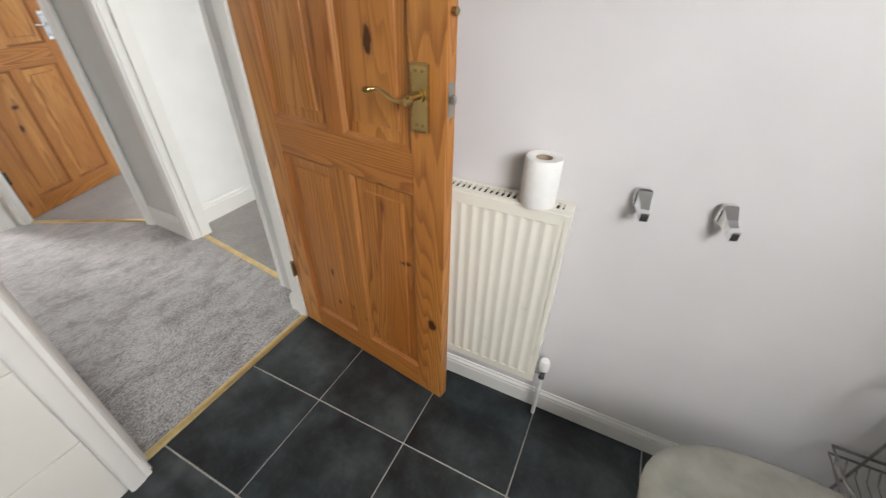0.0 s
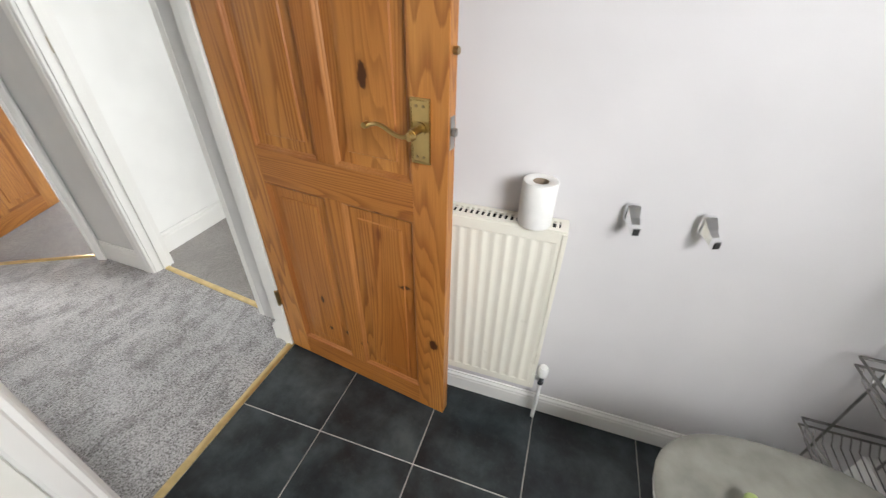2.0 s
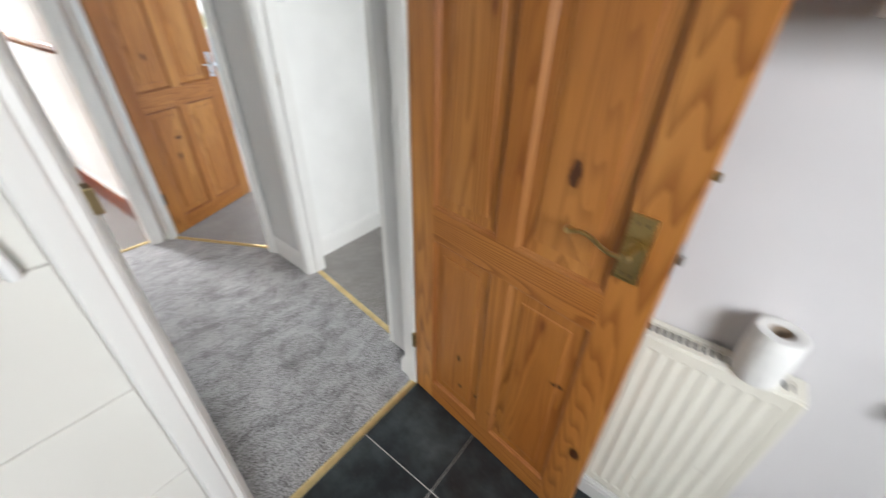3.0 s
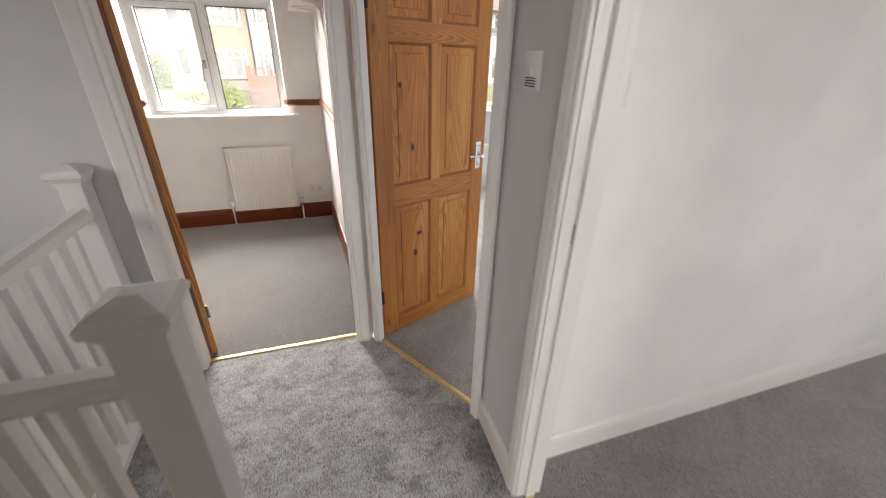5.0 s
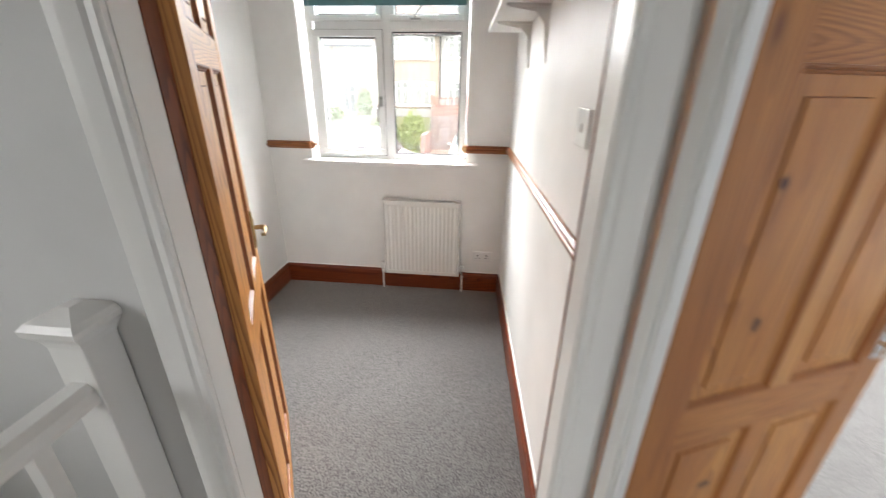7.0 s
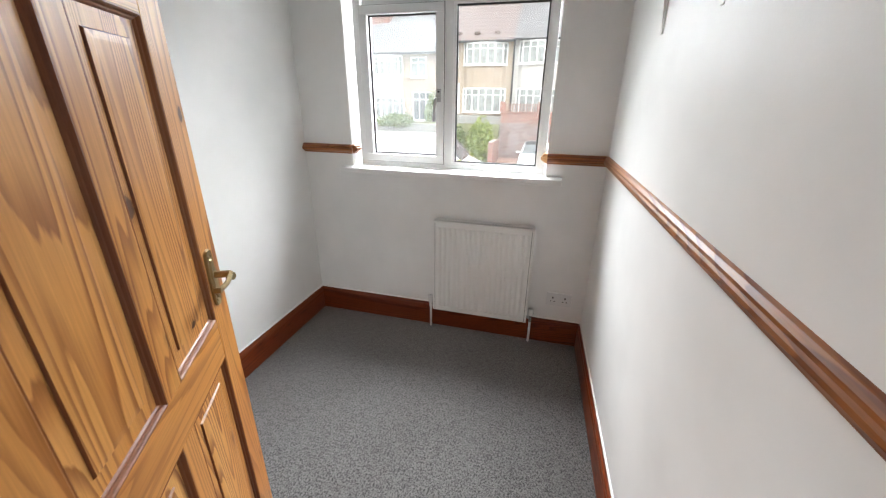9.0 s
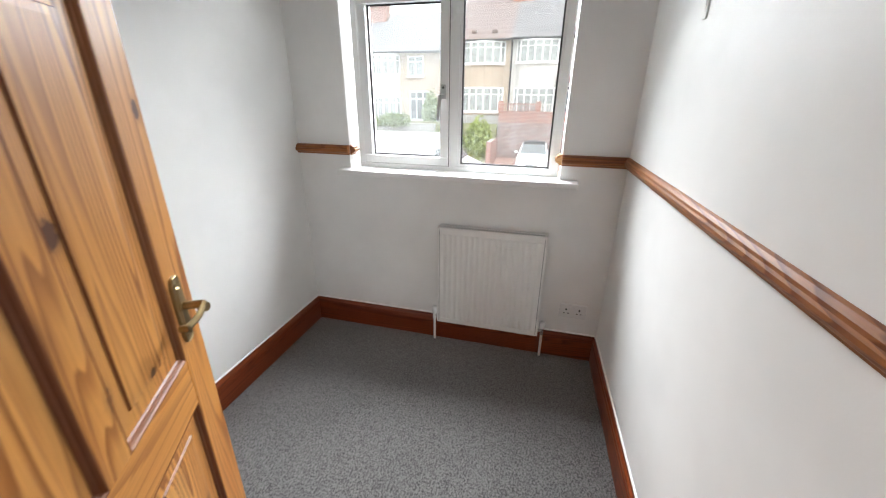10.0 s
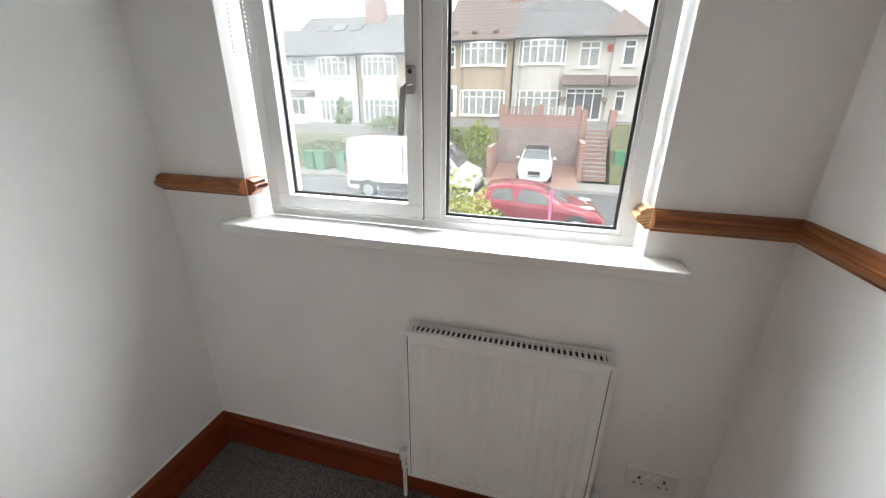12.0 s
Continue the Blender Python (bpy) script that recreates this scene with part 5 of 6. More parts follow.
def bay_front(parent, y0, y1, z0, z1, mat, lows, glass, x=-28.0, lights=4):
    """Two-storey bowed bay with a band of windows on each floor."""
    d = 0.55
    c = (y0 + y1) / 2
    pts = [(x, y1)] + [(x + d * math.sin(math.pi * (k + 0.5) / 6) ** 0.6, y1 + (y0 - y1) * (k + 0.5) / 6) for k in range(6)] + [(x, y0)]
    pts = pts[::-1]
    part("bay", prism(B(), pts, z0, z1), mat, parent)
    for lo, hi in lows:
        wbm, fbm, sbm = B(), B(), B()
        for p, q in zip(pts, pts[1:]):
            slab(wbm, p, q, -0.015, -0.004, lo, hi)
            for a, b in ((lo - 0.02, lo + 0.05), (hi - 0.06, hi + 0.02), (lo + (hi - lo) * 0.70, lo + (hi - lo) * 0.74)):
                slab(fbm, p, q, -0.05, -0.016, a, b)
            slab(sbm, p, q, -0.11, -0.016, lo - 0.09, lo - 0.021)
            P0, Q0 = Vector(p), Vector(q)
            u = (Q0 - P0).normalized() * 0.034
            for e in (P0, Q0):
                slab(fbm, tuple(e - u), tuple(e + u), -0.06, -0.016, lo + 0.05, hi - 0.06)
            if (Q0 - P0).length > 0.75:
                m = (P0 + Q0) / 2
                slab(fbm, tuple(m - u * 0.8), tuple(m + u * 0.8), -0.055, -0.016, lo + 0.07, hi - 0.08)
        w = part("bay_window", wbm, glass, parent)
        part("window_frame", fbm, UPVC, w)
        part("sill", sbm, UPVC, w)


def house(label, y0, y1, base, eave, ridge, wall_mat, roof_mat, hip=0.0):
    root = thing("house", Matrix.Identity(4), label, "house", "terraced houses across the street")
    part("wall", box(B(), -36, -28, y0, y1, base - 0.1, eave), wall_mat, root)
    bm = B()
    e0, e1 = y0, y1 + (0.3 if hip else 0.0)
    vs = [bm.verts.new(p) for p in ((-27.55, e0, eave - 0.05), (-27.55, e1, eave - 0.05), (-36.4, e1, eave - 0.05), (-36.4, e0, eave - 0.05), (-32, e0, ridge), (-32, e1 - hip, ridge))]
    for q in ((0, 1, 5, 4), (1, 2, 5), (2, 3, 4, 5), (3, 0, 4), (0, 3, 2, 1)):
        bm.faces.new([vs[i] for i in q])
    roof = part("roof", bm, roof_mat, root)
    part("gutter", box(B(), -27.58, -27.45, e0, e1, eave - 0.14, eave - 0.03), BLACKTRIM, roof)
    return root


h1 = house("white-rendered terraced house with a grey slate roof and rooflights", -16.6, -11.25, -0.2, 3.85, 6.6, RENDER_WHITE, SLATE_ROOF)
bay_front(h1, -14.0, -11.7, -0.2, 3.84, RENDER_WHITE, ((-0.05, 1.25), (2.6, 3.68)), NETGLASS)
light(h1, -28.0, -15.9, -14.9, 2.5, 3.6, 2, NETGLASS)
porch = part("porch", box(B(), -28.0, -26.9, -16.4, -14.5, -0.2, 1.35), UPVC, h1, "white glazed porch")
for k in range(4):
    part("porch_pane", box(B(), -26.9, -26.88, -16.3 + 0.46 * k, -15.94 + 0.46 * k, 0.35, 1.2), DARKGLASS, porch)
part("porch_roof", loft(B(), [[(-28.0, y, 1.36), (-26.7, y, 1.36), (-26.7, y, 1.42), (-28.0, y, 1.8)] for y in (-16.5, -14.4)]), TILE_ROOF, porch, "dark porch roof")
for y in (-15.1, -13.9, -12.7):
    sk = part("rooflight", loft(B(), [[(-30.2, y, 5.45), (-30.2, y + 0.75, 5.45), (-30.9, y + 0.75, 5.89), (-30.9, y, 5.89)], [(-30.16, y, 5.53), (-30.16, y + 0.75, 5.53), (-30.86, y + 0.75, 5.97), (-30.86, y, 5.97)]]), DARKGLASS, h1)
h2 = house("white and buff rendered terraced house with a grey slate roof", -11.25, -5.72, -0.2, 3.9, 6.65, RENDER_TAN, SLATE_ROOF)
bay_front(h2, -10.9, -8.6, -0.2, 3.89, RENDER_WHITE, ((-0.05, 1.3), (2.6, 3.68)), NETGLASS)
light(h2, -28.0, -8.0, -7.0, 2.5, 3.6, 2, NETGLASS)
light(h2, -28.0, -7.9, -6.6, -0.1, 1.6, 3, DARKGLASS)
h3 = house("tan pebbledashed terraced house with a brown tiled roof", -5.72, -1.6, 0.3, 4.45, 7.4, RENDER_TAN, TILE_ROOF)
bay_front(h3, -4.55, -2.0, 0.3, 4.44, RENDER_TAN, ((0.5, 1.85), (3.15, 4.3)), NETGLASS)
light(h3, -28.0, -5.55, -4.95, 3.1, 4.15, 1, DARKGLASS)
dr = part("door", box(B(), -28.0, -27.93, -5.6, -4.8, 0.35, 2.1), UPVC, h3, "white glazed front door")
part("door_pane", box(B(), -27.93, -27.92, -5.4, -5.0, 0.6, 1.9), DARKGLASS, dr)
h4 = house("pale grey rendered end house with a hipped slate roof", -1.6, 5.1, 0.3, 4.5, 7.4, RENDER_GREY, SLATE_ROOF, 3.2)
bay_front(h4, -1.25, 1.2, 0.3, 4.49, RENDER_GREY, ((0.45, 1.85), (3.2, 4.35)), NETGLASS)
light(h4, -28.0, 1.95, 2.95, 3.05, 4.25, 2, NETGLASS)
light(h4, -27.84, 4.1, 4.65, 3.1, 4.25, 1, DARKGLASS)
light(h4, -27.84, 4.05, 4.5, 0.8, 1.85, 1, DARKGLASS)
for y0, y1 in ((1.2, 3.45), (3.62, 5.0)):
    part("canopy", loft(B(), [[(-28.0, y, 2.1), (-27.1, y, 2.1), (-27.1, y, 2.2), (-28.0, y, 2.65)] for y in (y0, y1)]), TILE_ROOF, h4, "brown tiled porch canopy")
side_wall = part("side_extension", box(B(), -30.5, -27.85, 3.62, 5.08, 0.2, 4.42), RENDER_GREY, h4)
part("alarm_box", box(B(), -28.0, -27.88, 3.3, 3.55, 3.75, 4.1, 0.02), BIN_RED, h4, "red alarm box")
bm = B()
hip = [bm.verts.new(p) for p in ((-27.4, 2.9, 4.44), (-27.4, 5.5, 4.44), (-33.5, 5.5, 4.44), (-33.5, 2.9, 4.44), (-29.6, 4.0, 6.0), (-32.4, 4.0, 6.0))]
for q in ((0, 1, 4), (1, 2, 5, 4), (2, 3, 5), (3, 0, 4, 5), (0, 3, 2, 1)):
    bm.faces.new([hip[i] for i in q])
part("side_roof", bm, TILE_ROOF, h4, "small brown hipped side roof")
for y in (1.32, 3.5):
    part("hanging_basket", loft(B(), [oval(-27.85, y, z, r, r, 12, 2) for z, r in ((1.25, 0.05), (1.4, 0.17), (1.52, 0.19))]), CARD, h4)
light(h4, -28.0, 1.5, 3.4, 0.35, 1.95, 4, DARKGLASS, 0.85)
part("downpipe", tube(B(), [(-27.9, -1.58, 0.3), (-27.9, -1.58, 4.4)], 0.05, 8), BLACKTRIM, h4)
part("downpipe", tube(B(), [(-27.9, -5.74, 0.3), (-27.9, -5.74, 4.4)], 0.045, 8), RENDER_GREY, h3)
part("downpipe", tube(B(), [(-27.9, -11.2, -0.2), (-27.9, -11.2, 3.8)], 0.05, 8), BLACKTRIM, h2)
for k, y in enumerate((-5.1, -4.0, -2.8)):
    part("roof_vent", box(B(), -28.35, -28.05, y, y + 0.3, 4.78, 4.95, 0.03), TILE_ROOF, h3)
for y, x, top, lab in ((-11.25, -31.4, 7.35, "red brick chimney"), (-1.4, -31.6, 8.2, "red brick chimney")):
    ch = part("chimney", box(B(), x - 0.4, x + 0.4, y - 0.65, y + 0.65, 5.5, top), BRICK, h2 if y < -5 else h3, lab)
    for k in (-0.35, 0.0, 0.35):
        part("chimney_pot", tube(B(), [(x, y + k, top), (x, y + k, top + 0.35)], 0.12, 10), BLOCK, ch)
h5 = house("grey terraced house farther along the street", -30.0, -16.62, -0.6, 3.3, 5.9, RENDER_TAN, SLATE_ROOF)
light(h5, -28.0, -19.8, -17.6, 2.2, 3.3, 4, DARKGLASS)
light(h5, -28.0, -19.8, -17.6, -0.3, 1.0, 4, DARKGLASS)
h6 = house("brick house beyond the gap", 7.2, 13.0, 0.3, 4.6, 7.6, BRICK, TILE_ROOF)
light(h6, -28.0, 8.0, 10.0, 3.2, 4.5, 4, DARKGLASS)
light(h6, -28.0, 8.0, 10.0, 0.8, 2.1, 4, DARKGLASS)
for y0, wm, lab in ((13.0, RENDER_WHITE, "white-rendered terraced house with bay windows"), (19.0, RENDER_TAN, "tan pebbledashed terraced house with bay windows"), (25.0, RENDER_WHITE, "white-rendered terraced house along the street")):
    hh = house(lab, y0, y0 + 6.0, 0.3, 4.6, 7.6, wm, TILE_ROOF)
    bay_front(hh, y0 + 0.6, y0 + 3.2, 0.3, 4.59, wm, ((0.5, 1.9), (3.2, 4.4)), DARKGLASS)
    light(hh, -28.0, y0 + 4.0, y0 + 5.2, 3.2, 4.3, 2, DARKGLASS)
    light(hh, -28.0, y0 + 4.0, y0 + 5.4, 0.4, 2.2, 3, DARKGLASS)
structure("backdrop_trees", loft(B(), [[(-90, y, -3), (-90, y, 6 + 2.2 * math.sin(y * 0.13) + 1.3 * math.sin(y * 0.41)), (-92, y, 6 + 2.2 * math.sin(y * 0.13)), (-92, y, -3)] for y in range(-150, 151, 4)]), LEAF, "far line of trees", "trees")


# ---- shrubs ----
def shrub(name, x, y, z, rx, ry, rz, count, mat, label, leaf=0.13):
    rng = random.Random(int(abs(x * 71 + y * 131)) + count)
    root = thing(name, pose(x, y, z), label, "shrub")
    bm = B()
    for _ in range(count):
        a, e = rng.uniform(0, 2 * math.pi), math.asin(rng.uniform(-0.2, 1))
        r = rng.uniform(0.55, 1.05) * (1 + 0.15 * math.sin(3 * a) * math.cos(2 * e))
        p = Vector((rx * r * math.cos(a) * math.cos(e), ry * r * math.sin(a) * math.cos(e), rz * max(0.0, 0.15 + 0.85 * r * math.sin(e))))
        q = Euler((rng.uniform(0, 6), rng.uniform(0, 6), rng.uniform(0, 6))).to_matrix()
        s = leaf * rng.uniform(0.6, 1.3)
        vs = [bm.verts.new(p + q @ Vector(c)) for c in ((-s * 0.45, 0, 0), (0, -s, s * 0.12), (s * 0.45, 0, 0), (0, s, s * 0.12))]
        bm.faces.new((vs[0], vs[1], vs[2]))
        bm.faces.new((vs[0], vs[2], vs[3]))
    part("leaves", bm, mat, root)
    part("stems", tube(B(), [(0, 0, -0.3), (0.03, 0.02, rz * 0.5)], 0.04, 6), CARD, root)


shrub("hedge", -25.4, -2.9, -1.9, 0.9, 0.85, 2.0, 2200, LEAF_LIME, "clipped green garden hedge")
shrub("hedge", -25.6, -4.6, -1.6, 0.8, 0.9, 1.4, 1100, LEAF, "loose green garden hedge")
shrub("shrub", -27.3, -6.3, -0.4, 0.5, 0.5, 2.0, 800, LEAF, "tall green conifer shrub by the door")
shrub("shrub", -26.2, -8.4, -0.4, 0.7, 1.3, 0.8, 700, LEAF, "straggling green front-garden shrub")
shrub("shrub", -27.0, -11.9, -0.2, 0.4, 0.4, 1.5, 300, LEAF, "spiky green garden shrub", 0.25)
shrub("shrub", -25.0, -11.8, -1.9, 1.0, 2.2, 0.9, 1200, LEAF, "overgrown green grass and weeds")
shrub("shrub", -11.9, -0.95, -2.5, 0.85, 1.2, 2.2, 3200, LEAF_GOLD, "golden-leaved shrub under the window", 0.08)


# ---- vehicles ----
def vehicle(name, m, label, length, width, side, glass_side, paint_mat, wheel_x, wheel_r, lights=True):
    """Body and cabin from side outlines (x forward, z), narrowed towards the top."""
    root = thing(name, m, label, "car" if name == "car" else "van")
    top = max(z for _, z in side)

    def skin(outline, grow, zfrom):
        rings = []
        for f in (-1.0, -0.86, 0.86, 1.0):
            ring = []
            for x, z in outline:
                tuck = 0.0 if z < zfrom else (z - zfrom) / (top - zfrom) * 0.16
                s = 0.985 if abs(f) == 1 else 1.0
                cx, cz = length / 2, 0.75
                ring.append((cx + (x - cx) * s, f * (width / 2 + grow) * (1 - tuck), cz + (z - cz) * s))
            rings.append(ring)
        return loft(B(), rings)
    part("body", skin(side, 0, 0.9), paint_mat, root)
    part("side_windows", skin(glass_side, 0.008, 0.9), DARKGLASS, root, "dark side glazing")
    for x in wheel_x:
        for s in (-1, 1):
            y = s * (width / 2 - 0.09)
            t = part("wheel", tube(B(), [(x, y - 0.105, wheel_r), (x, y + 0.105, wheel_r)], wheel_r, 24), TYRE, root)
            part("rim", tube(B(), [(x, y + s * 0.10, wheel_r), (x, y + s * 0.112, wheel_r)], wheel_r * 0.66, 16), ALLOY, t)
            part("arch", tube(B(), [(x, y + s * 0.085, wheel_r + 0.02), (x, y + s * 0.098, wheel_r + 0.02)], wheel_r * 1.18, 24), BLACKTRIM, t)
    return root


def interp(points, x):
    for (x0, z0), (x1, z1) in zip(points, points[1:]):
        if x <= x1:
            return z0 + (z1 - z0) * max(0.0, x - x0) / (x1 - x0)
    return points[-1][1]


class Shell:
    """A car body from its roofline and waistline along x, rounded in plan and drawn in towards the roof."""
    def __init__(self, length, half, roof, waist, low=0.28):
        self.length, self.half, self.roof, self.waist, self.low = length, half, roof, waist, low

    def section(self, x):
        top = interp(self.roof, x)
        belt = min(interp(self.waist, x), top - 0.05)
        end = abs(x / self.length - 0.5) * 2
        w = self.half * (1 - 0.24 * max(0.0, (end - 0.62) / 0.38) ** 2.2)
        up = top - belt
        lean = 0.94 - 0.36 * min(0.6, up)
        edge = min(0.09, up * 0.5)
        return [(0.86 * w, self.low), (0.965 * w, self.low + 0.10), (0.995 * w, belt - 0.30), (w, belt - 0.16), (0.975 * w, belt - 0.03), (0.94 * w, belt), (lean * w, top - edge), ((lean - 0.07) * w, top - edge * 0.35), (0.4 * w, top), (0.0, top + 0.008)]

    def body(self):
        rings = []
        n = 44
        for k in range(n + 1):
            x = self.length * (0.5 - 0.5 * math.cos(math.pi * k / n))
            s = self.section(x)
            rings.append([(x, y, z) for y, z in s] + [(x, -y, z) for y, z in s[-2::-1]])
        return loft(B(), rings)

    def side_glass(self, x0, x1, side, lift=0.02, drop=0.03):
        rings = []
        for k in range(9):
            x = x0 + (x1 - x0) * k / 8
            s = self.section(x)
            (ya, za), (yb, zb) = s[5], s[6]
            taper = min(1.0, 0.25 + 1.6 * min(k, 8 - k) / 4) if k in (0, 8) else 1.0
            lo, hi = za + lift, za + lift + max(0.02, (zb - drop) - (za + lift)) * taper
            f = lambda z: ya + (yb - ya) * (z - za) / max(0.01, zb - za)
            rings.append([(x, side * (f(lo) + 0.012), lo), (x, side * (f(hi) + 0.012), hi), (x, side * (f(hi) - 0.02), hi), (x, side * (f(lo) - 0.02), lo)])
        return loft(B(), rings)

    def screen(self, x0, x1, out=0.012):
        rings = []
        for k in range(7):
            x = x0 + (x1 - x0) * k / 6
            s = self.section(x)
            row = [(x, y * 0.97, z + out) for y, z in s[7:]] + [(x, -y * 0.97, z + out) for y, z in s[-2:6:-1]]
            rings.append(row + [(px, py * 0.98, pz - 0.03) for px, py, pz in row[::-1]])
        return loft(B(), rings)


def car(m, label, shell, paint_mat, wheel_x, wheel_r, windows, front, rear):
    root = thing("car", m, label, "car")
    part("body", shell.body(), paint_mat, root, smooth=True)
    for side in (-1, 1):
        for x0, x1 in windows:
            part("side_window", shell.side_glass(x0, x1, side), DARKGLASS, root, "dark side window")
        for x in wheel_x:
            y = side * (shell.half - 0.10)
            part("arch", tube(B(), [(x, side * (shell.half - 0.06), wheel_r + 0.02), (x, side * (shell.half + 0.002), wheel_r + 0.02)], wheel_r * 1.2, 28), BLACKTRIM, root)
            t = part("wheel", tube(B(), [(x, y - 0.10, wheel_r), (x, y + 0.10 + 0.02 * side, wheel_r)], wheel_r, 28), TYRE, root)
            rim = B()
            o = side * (shell.half + 0.012)
            for k in range(10):
                a = 2 * math.pi * k / 10
                tube(rim, [(x, o, wheel_r), (x + 0.62 * wheel_r * math.cos(a), o, wheel_r + 0.62 * wheel_r * math.sin(a))], 0.022, 6)
            tube(rim, [(x + 0.66 * wheel_r * math.cos(2 * math.pi * k / 24), o, wheel_r + 0.66 * wheel_r * math.sin(2 * math.pi * k / 24)) for k in range(24)], 0.022, 6, True)
            part("rim", rim, ALLOY, t, "ten-spoke alloy rim")
    part("windscreen", shell.screen(*front), DARKGLASS, root, "dark windscreen")
    part("rear_screen", shell.screen(*rear), DARKGLASS, root)
    return root


def lamp_shape(cx, cy, cz, a, b, c):
    return loft(B(), [[(cx + a * r * math.cos(2 * math.pi * k / 16), cy + b * r * math.sin(2 * math.pi * k / 16), cz + c * h) for k in range(16)] for h, r in ((-0.6, 0.7), (0.0, 1.0), (0.5, 0.86), (0.85, 0.5))])


SUV = Shell(4.13, 0.88, [(0.0, 0.92), (0.10, 1.10), (0.42, 1.45), (0.8, 1.55), (1.5, 1.58), (2.0, 1.53), (2.3, 1.42), (3.0, 1.07), (3.5, 0.99), (3.9, 0.84), (4.13, 0.62)], [(0.0, 0.95), (0.6, 1.10), (2.0, 1.0), (3.0, 0.96), (4.13, 0.7)])
red = car(pose(-16.6, -1.35, -2.6, 0, 0, 90) @ Matrix.Diagonal((0.98, 0.97, 0.96, 1)), "red compact car with white headlights parked on the street", SUV, CARRED, (0.78, 3.30), 0.34, ((0.62, 1.32), (1.42, 2.42)), (2.34, 2.96), (0.12, 0.40))
for s in (-1, 1):
    part("headlight", lamp_shape(3.55, s * 0.58, 0.945, 0.27, 0.12, 0.075), LAMP, red, "clear raised headlight", True)
    part("fog_lamp", lamp_shape(3.95, s * 0.52, 0.55, 0.12, 0.10, 0.1), LAMP, red, "", True)
    part("door_mirror", lamp_shape(2.50, s * 0.95, 1.06, 0.08, 0.11, 0.09), CARRED, red, "", True)
    part("tail_light", lamp_shape(0.14, s * 0.70, 0.98, 0.12, 0.1, 0.14), BIN_RED, red, "", True)
    part("sill_trim", box(B(), 1.05, 3.0, s * 0.875 - 0.012, s * 0.875 + 0.012, 0.29, 0.42, 0.008), BLACKTRIM, red)
    for x in (1.38, 2.46):
        part("door_seam", box(B(), x, x + 0.01, s * 0.880 - 0.004, s * 0.880 + 0.004, 0.46, 0.94), BLACKTRIM, red)
    part("door_handle", box(B(), 1.52, 1.70, s * 0.885 - 0.012, s * 0.885 + 0.012, 0.84, 0.87, 0.006), CARRED, red)
part("grille", box(B(), 4.05, 4.12, -0.32, 0.32, 0.52, 0.66, 0.02), BLACKTRIM, red)
part("bumper_trim", box(B(), 4.02, 4.10, -0.5, 0.5, 0.30, 0.42, 0.02), BLACKTRIM, red)

VAN = [(0.0, 0.45), (0.0, 2.2), (0.12, 2.42), (3.6, 2.45), (4.15, 2.25), (4.85, 1.45), (5.4, 1.22), (5.55, 0.95), (5.55, 0.4), (0.3, 0.38)]
VAN_G = [(3.75, 1.38), (3.85, 1.95), (4.15, 1.98), (4.62, 1.45)]
van = vehicle("van", pose(-19.6, -7.35, -2.6, 0, 0, 90), "long white panel van parked across the street", 5.55, 2.05, VAN, VAN_G, CARWHITE, (1.0, 4.65), 0.36)
part("windscreen", loft(B(), [[(4.20, y * 0.80, 2.18), (4.84, y * 0.92, 1.47), (4.87, y * 0.92, 1.49), (4.24, y * 0.80, 2.20)] for y in (-1, 1)]), DARKGLASS, van)
part("side_trim", box(B(), 0.15, 5.4, -1.04, 1.04, 0.55, 0.72, 0.01), BLACKTRIM, van)
part("rear_door_seam", box(B(), 2.55, 2.58, -1.036, 1.036, 0.75, 2.2), STEEL, van)
part("side_crease", box(B(), 0.1, 3.6, -1.034, 1.034, 1.28, 1.31, 0.01), CARWHITE, van)
for sd in (-1, 1):
    part("panel_crease", box(B(), 0.25, 3.4, sd * 0.985 - 0.008, sd * 0.985 + 0.008, 1.62, 1.64), CARWHITE, van)
    part("tail_light", box(B(), 0.0, 0.08, sd * 0.98 - 0.05, sd * 0.98 + 0.05, 0.95, 1.45, 0.01), BIN_RED, van)
    part("sill_shadow_gap", box(B(), 1.5, 4.1, sd * 1.028 - 0.006, sd * 1.028 + 0.006, 0.40, 0.56), BLACKTRIM, van)
part("bumper", box(B(), 5.3, 5.62, -0.98, 0.98, 0.38, 0.72, 0.06), BLACKTRIM, van)
for s in (-1, 1):
    part("headlight", box(B(), 5.1, 5.5, s * 0.78 - 0.16, s * 0.78 + 0.16, 0.98, 1.2, 0.04), LAMP, van)
    part("door_mirror", box(B(), 4.35, 4.5, s * 1.15 - 0.12, s * 1.15 + 0.12, 1.4, 1.75, 0.03), BLACKTRIM, van)

CAB = Shell(4.2, 0.87, [(0.0, 0.85), (0.35, 1.0), (0.8, 1.22), (1.25, 1.39), (1.8, 1.42), (2.25, 1.34), (2.95, 1.0), (3.5, 0.93), (3.95, 0.80), (4.2, 0.58)], [(0.0, 0.88), (2.0, 0.95), (3.0, 0.93), (4.2, 0.66)], 0.22)
white = car(pose(-26.35, 0.30, -2.05), "white hatchback with a dark roof on the driveway", CAB, CARWHITE, (0.8, 3.35), 0.32, ((1.0, 1.6), (1.68, 2.5)), (2.26, 2.93), (0.45, 1.0))
white.matrix_basis = pose(-26.35, 0.30, -2.07, 0, 5.6, 0) @ Matrix.Diagonal((0.9, 0.95, 0.95, 1))
part("dark_roof", CAB.screen(1.1, 2.2, 0.016), BLACKTRIM, white, "black folding roof")
part("grille", box(B(), 4.10, 4.22, -0.30, 0.30, 0.36, 0.70, 0.03), BLACKTRIM, white)
part("number_plate", box(B(), 4.22, 4.235, -0.26, 0.26, 0.40, 0.51), UPVC, white)
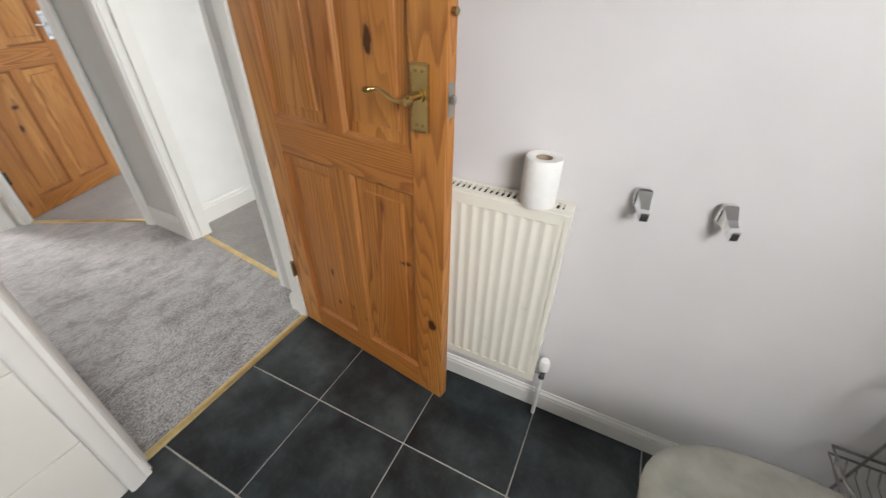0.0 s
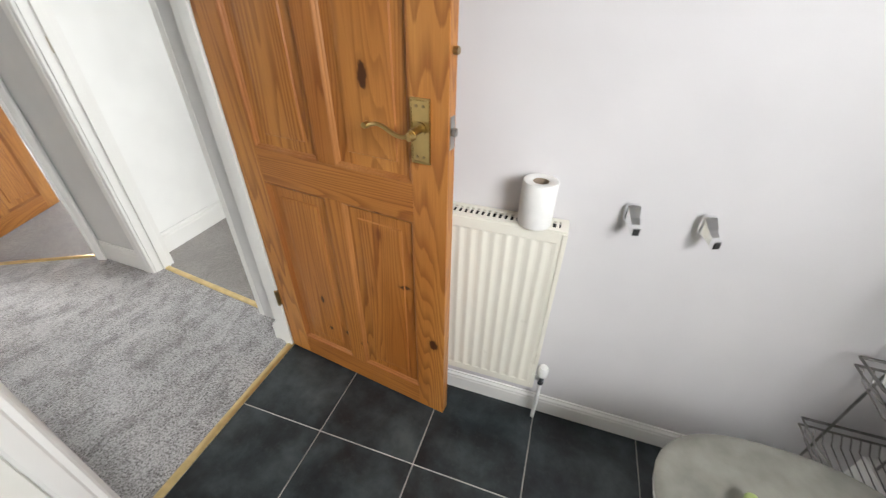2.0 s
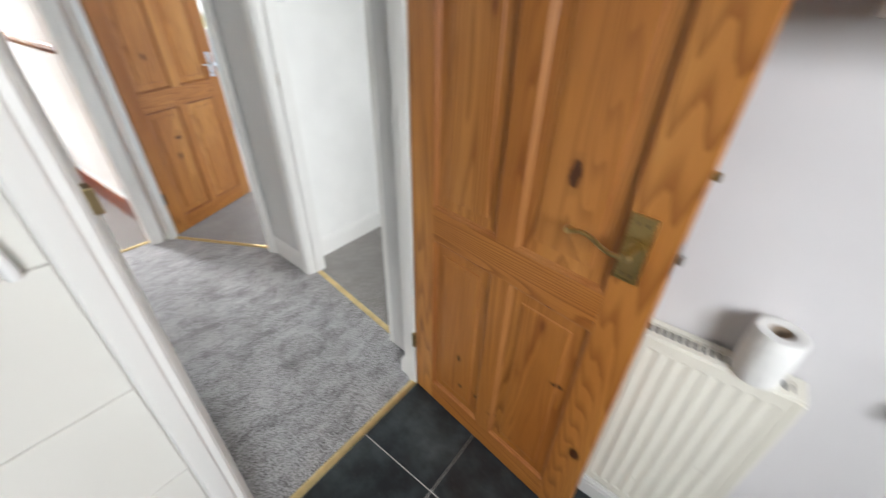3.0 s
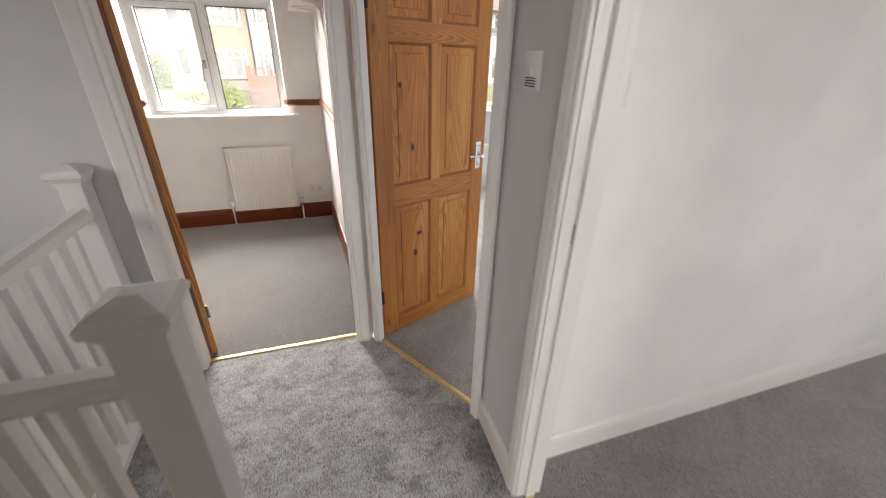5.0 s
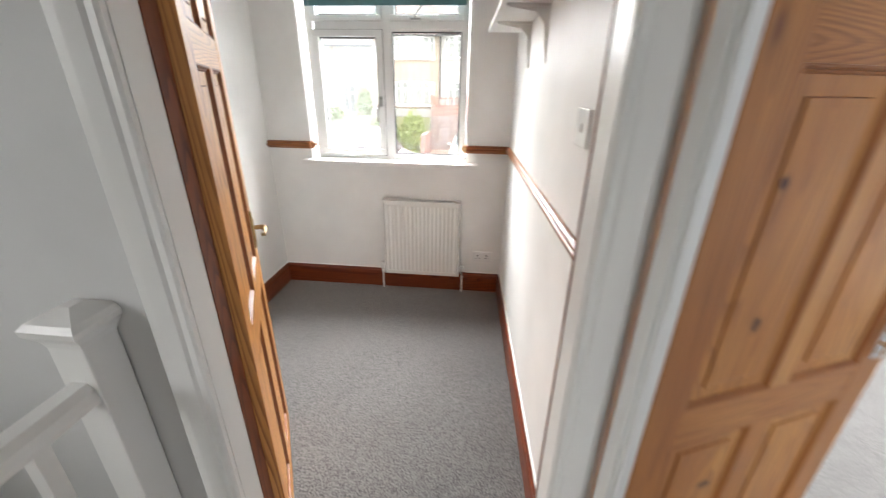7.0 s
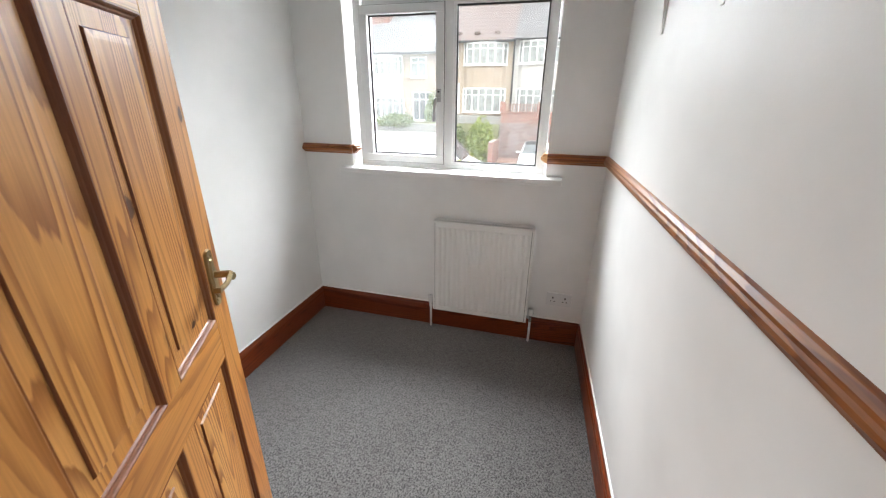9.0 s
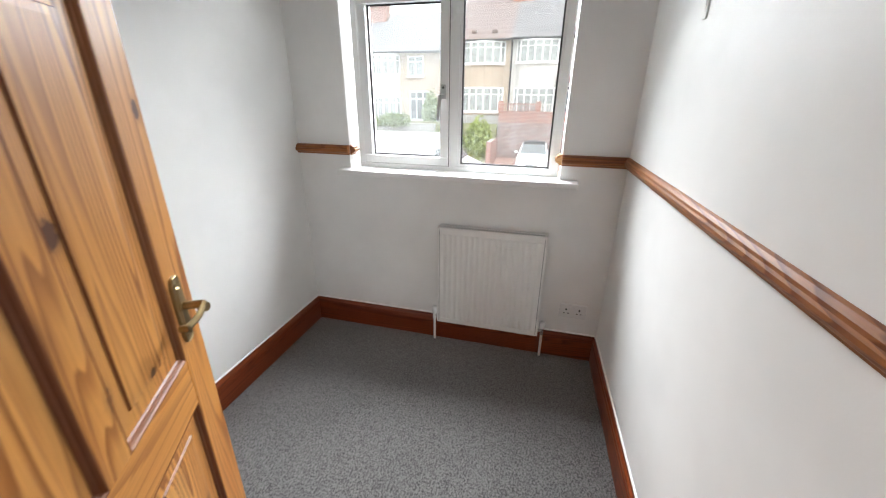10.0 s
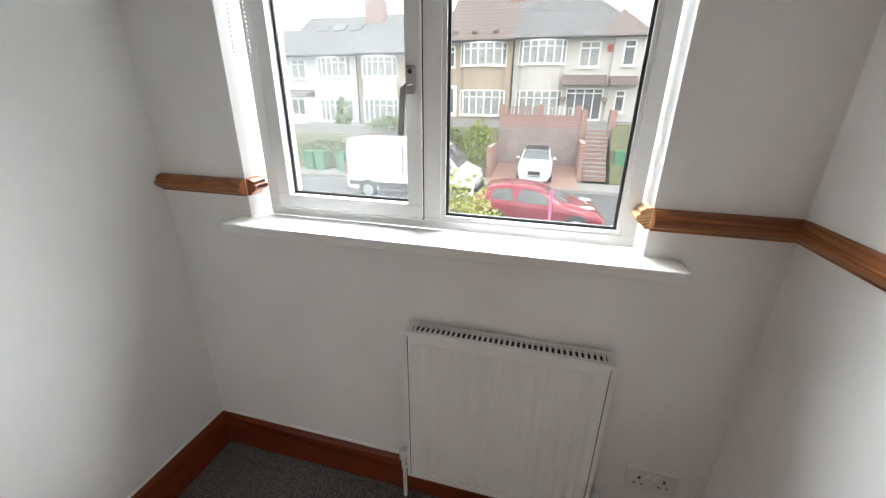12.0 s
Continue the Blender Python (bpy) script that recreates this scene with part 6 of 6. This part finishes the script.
part("plate_bar", box(B(), 4.236, 4.239, -0.20, 0.20, 0.43, 0.48), BLACKTRIM, white)
for s in (-1, 1):
    part("headlight", lamp_shape(3.93, s * 0.58, 0.70, 0.20, 0.15, 0.09), LAMP, white, "", True)
    part("lower_intake", box(B(), 4.05, 4.16, s * 0.54 - 0.14, s * 0.54 + 0.14, 0.28, 0.40, 0.02), BLACKTRIM, white)
    part("door_mirror", lamp_shape(2.55, s * 0.95, 1.0, 0.08, 0.11, 0.08), CARWHITE, white, "", True)


# ---- bins and post ----
def wheelie(x, y, z, mat, label):
    root = thing("wheelie_bin", pose(x, y, z), label, "bin", "wheelie bins by the street")
    part("body", loft(B(), [[(sx * w, sy * w, h) for sx, sy in ((-1, -1), (1, -1), (1, 1), (-1, 1))] for w, h in ((0.22, 0.0), (0.29, 0.95))]), mat, root)
    part("lid", box(B(), -0.32, 0.32, -0.31, 0.31, 0.952, 1.04, 0.03), mat, root)
    for s in (-0.24, 0.24):
        part("wheel", tube(B(), [(-0.24, s - 0.03, 0.10), (-0.24, s + 0.03, 0.10)], 0.1, 12), TYRE, root)


BLUE_LID = plain("blue_bin_plastic", (0.05, 0.16, 0.32), 0.5)
for x, y, mat, lab in ((-23.4, -12.2, BIN_GREEN, "green wheelie bin on the pavement"), (-23.4, -11.5, BIN_GREEN, "green wheelie bin on the pavement"), (-23.4, -10.2, BIN_GREEN, "green wheelie bin beside the van"), (-23.4, -9.5, BIN_GREEN, "green wheelie bin beside the van"), (-23.5, -8.9, BLUE_LID, "blue wheelie bin beside the van")):
    wheelie(x, y, -2.47, mat, lab)
wheelie(-25.0, 4.35, -2.0, BIN_GREEN, "green wheelie bin beside the garden steps")
post = thing("marker_post", pose(-14.0, 1.05, -2.47), "pink plastic post at the kerb", "post")
part("shaft", tube(B(), [(0, 0, 0), (0, 0, 1.75)], 0.04, 10), PINKPOST, post)
part("foot", tube(B(), [(0, 0, 0), (0, 0, 0.06)], 0.12, 12), BLACKTRIM, post)
cover = thing("cover", pose(-13.4, 1.75, -2.47), "grey plastic-wrapped bundle on the pavement", "bundle")
part("body", loft(B(), [oval(0, 0, z, a, b, 18, 2.6) for z, a, b in ((0, 0.4, 0.55), (0.2, 0.42, 0.58), (0.38, 0.3, 0.45), (0.45, 0.15, 0.25))]), STEEL, cover, smooth=True)
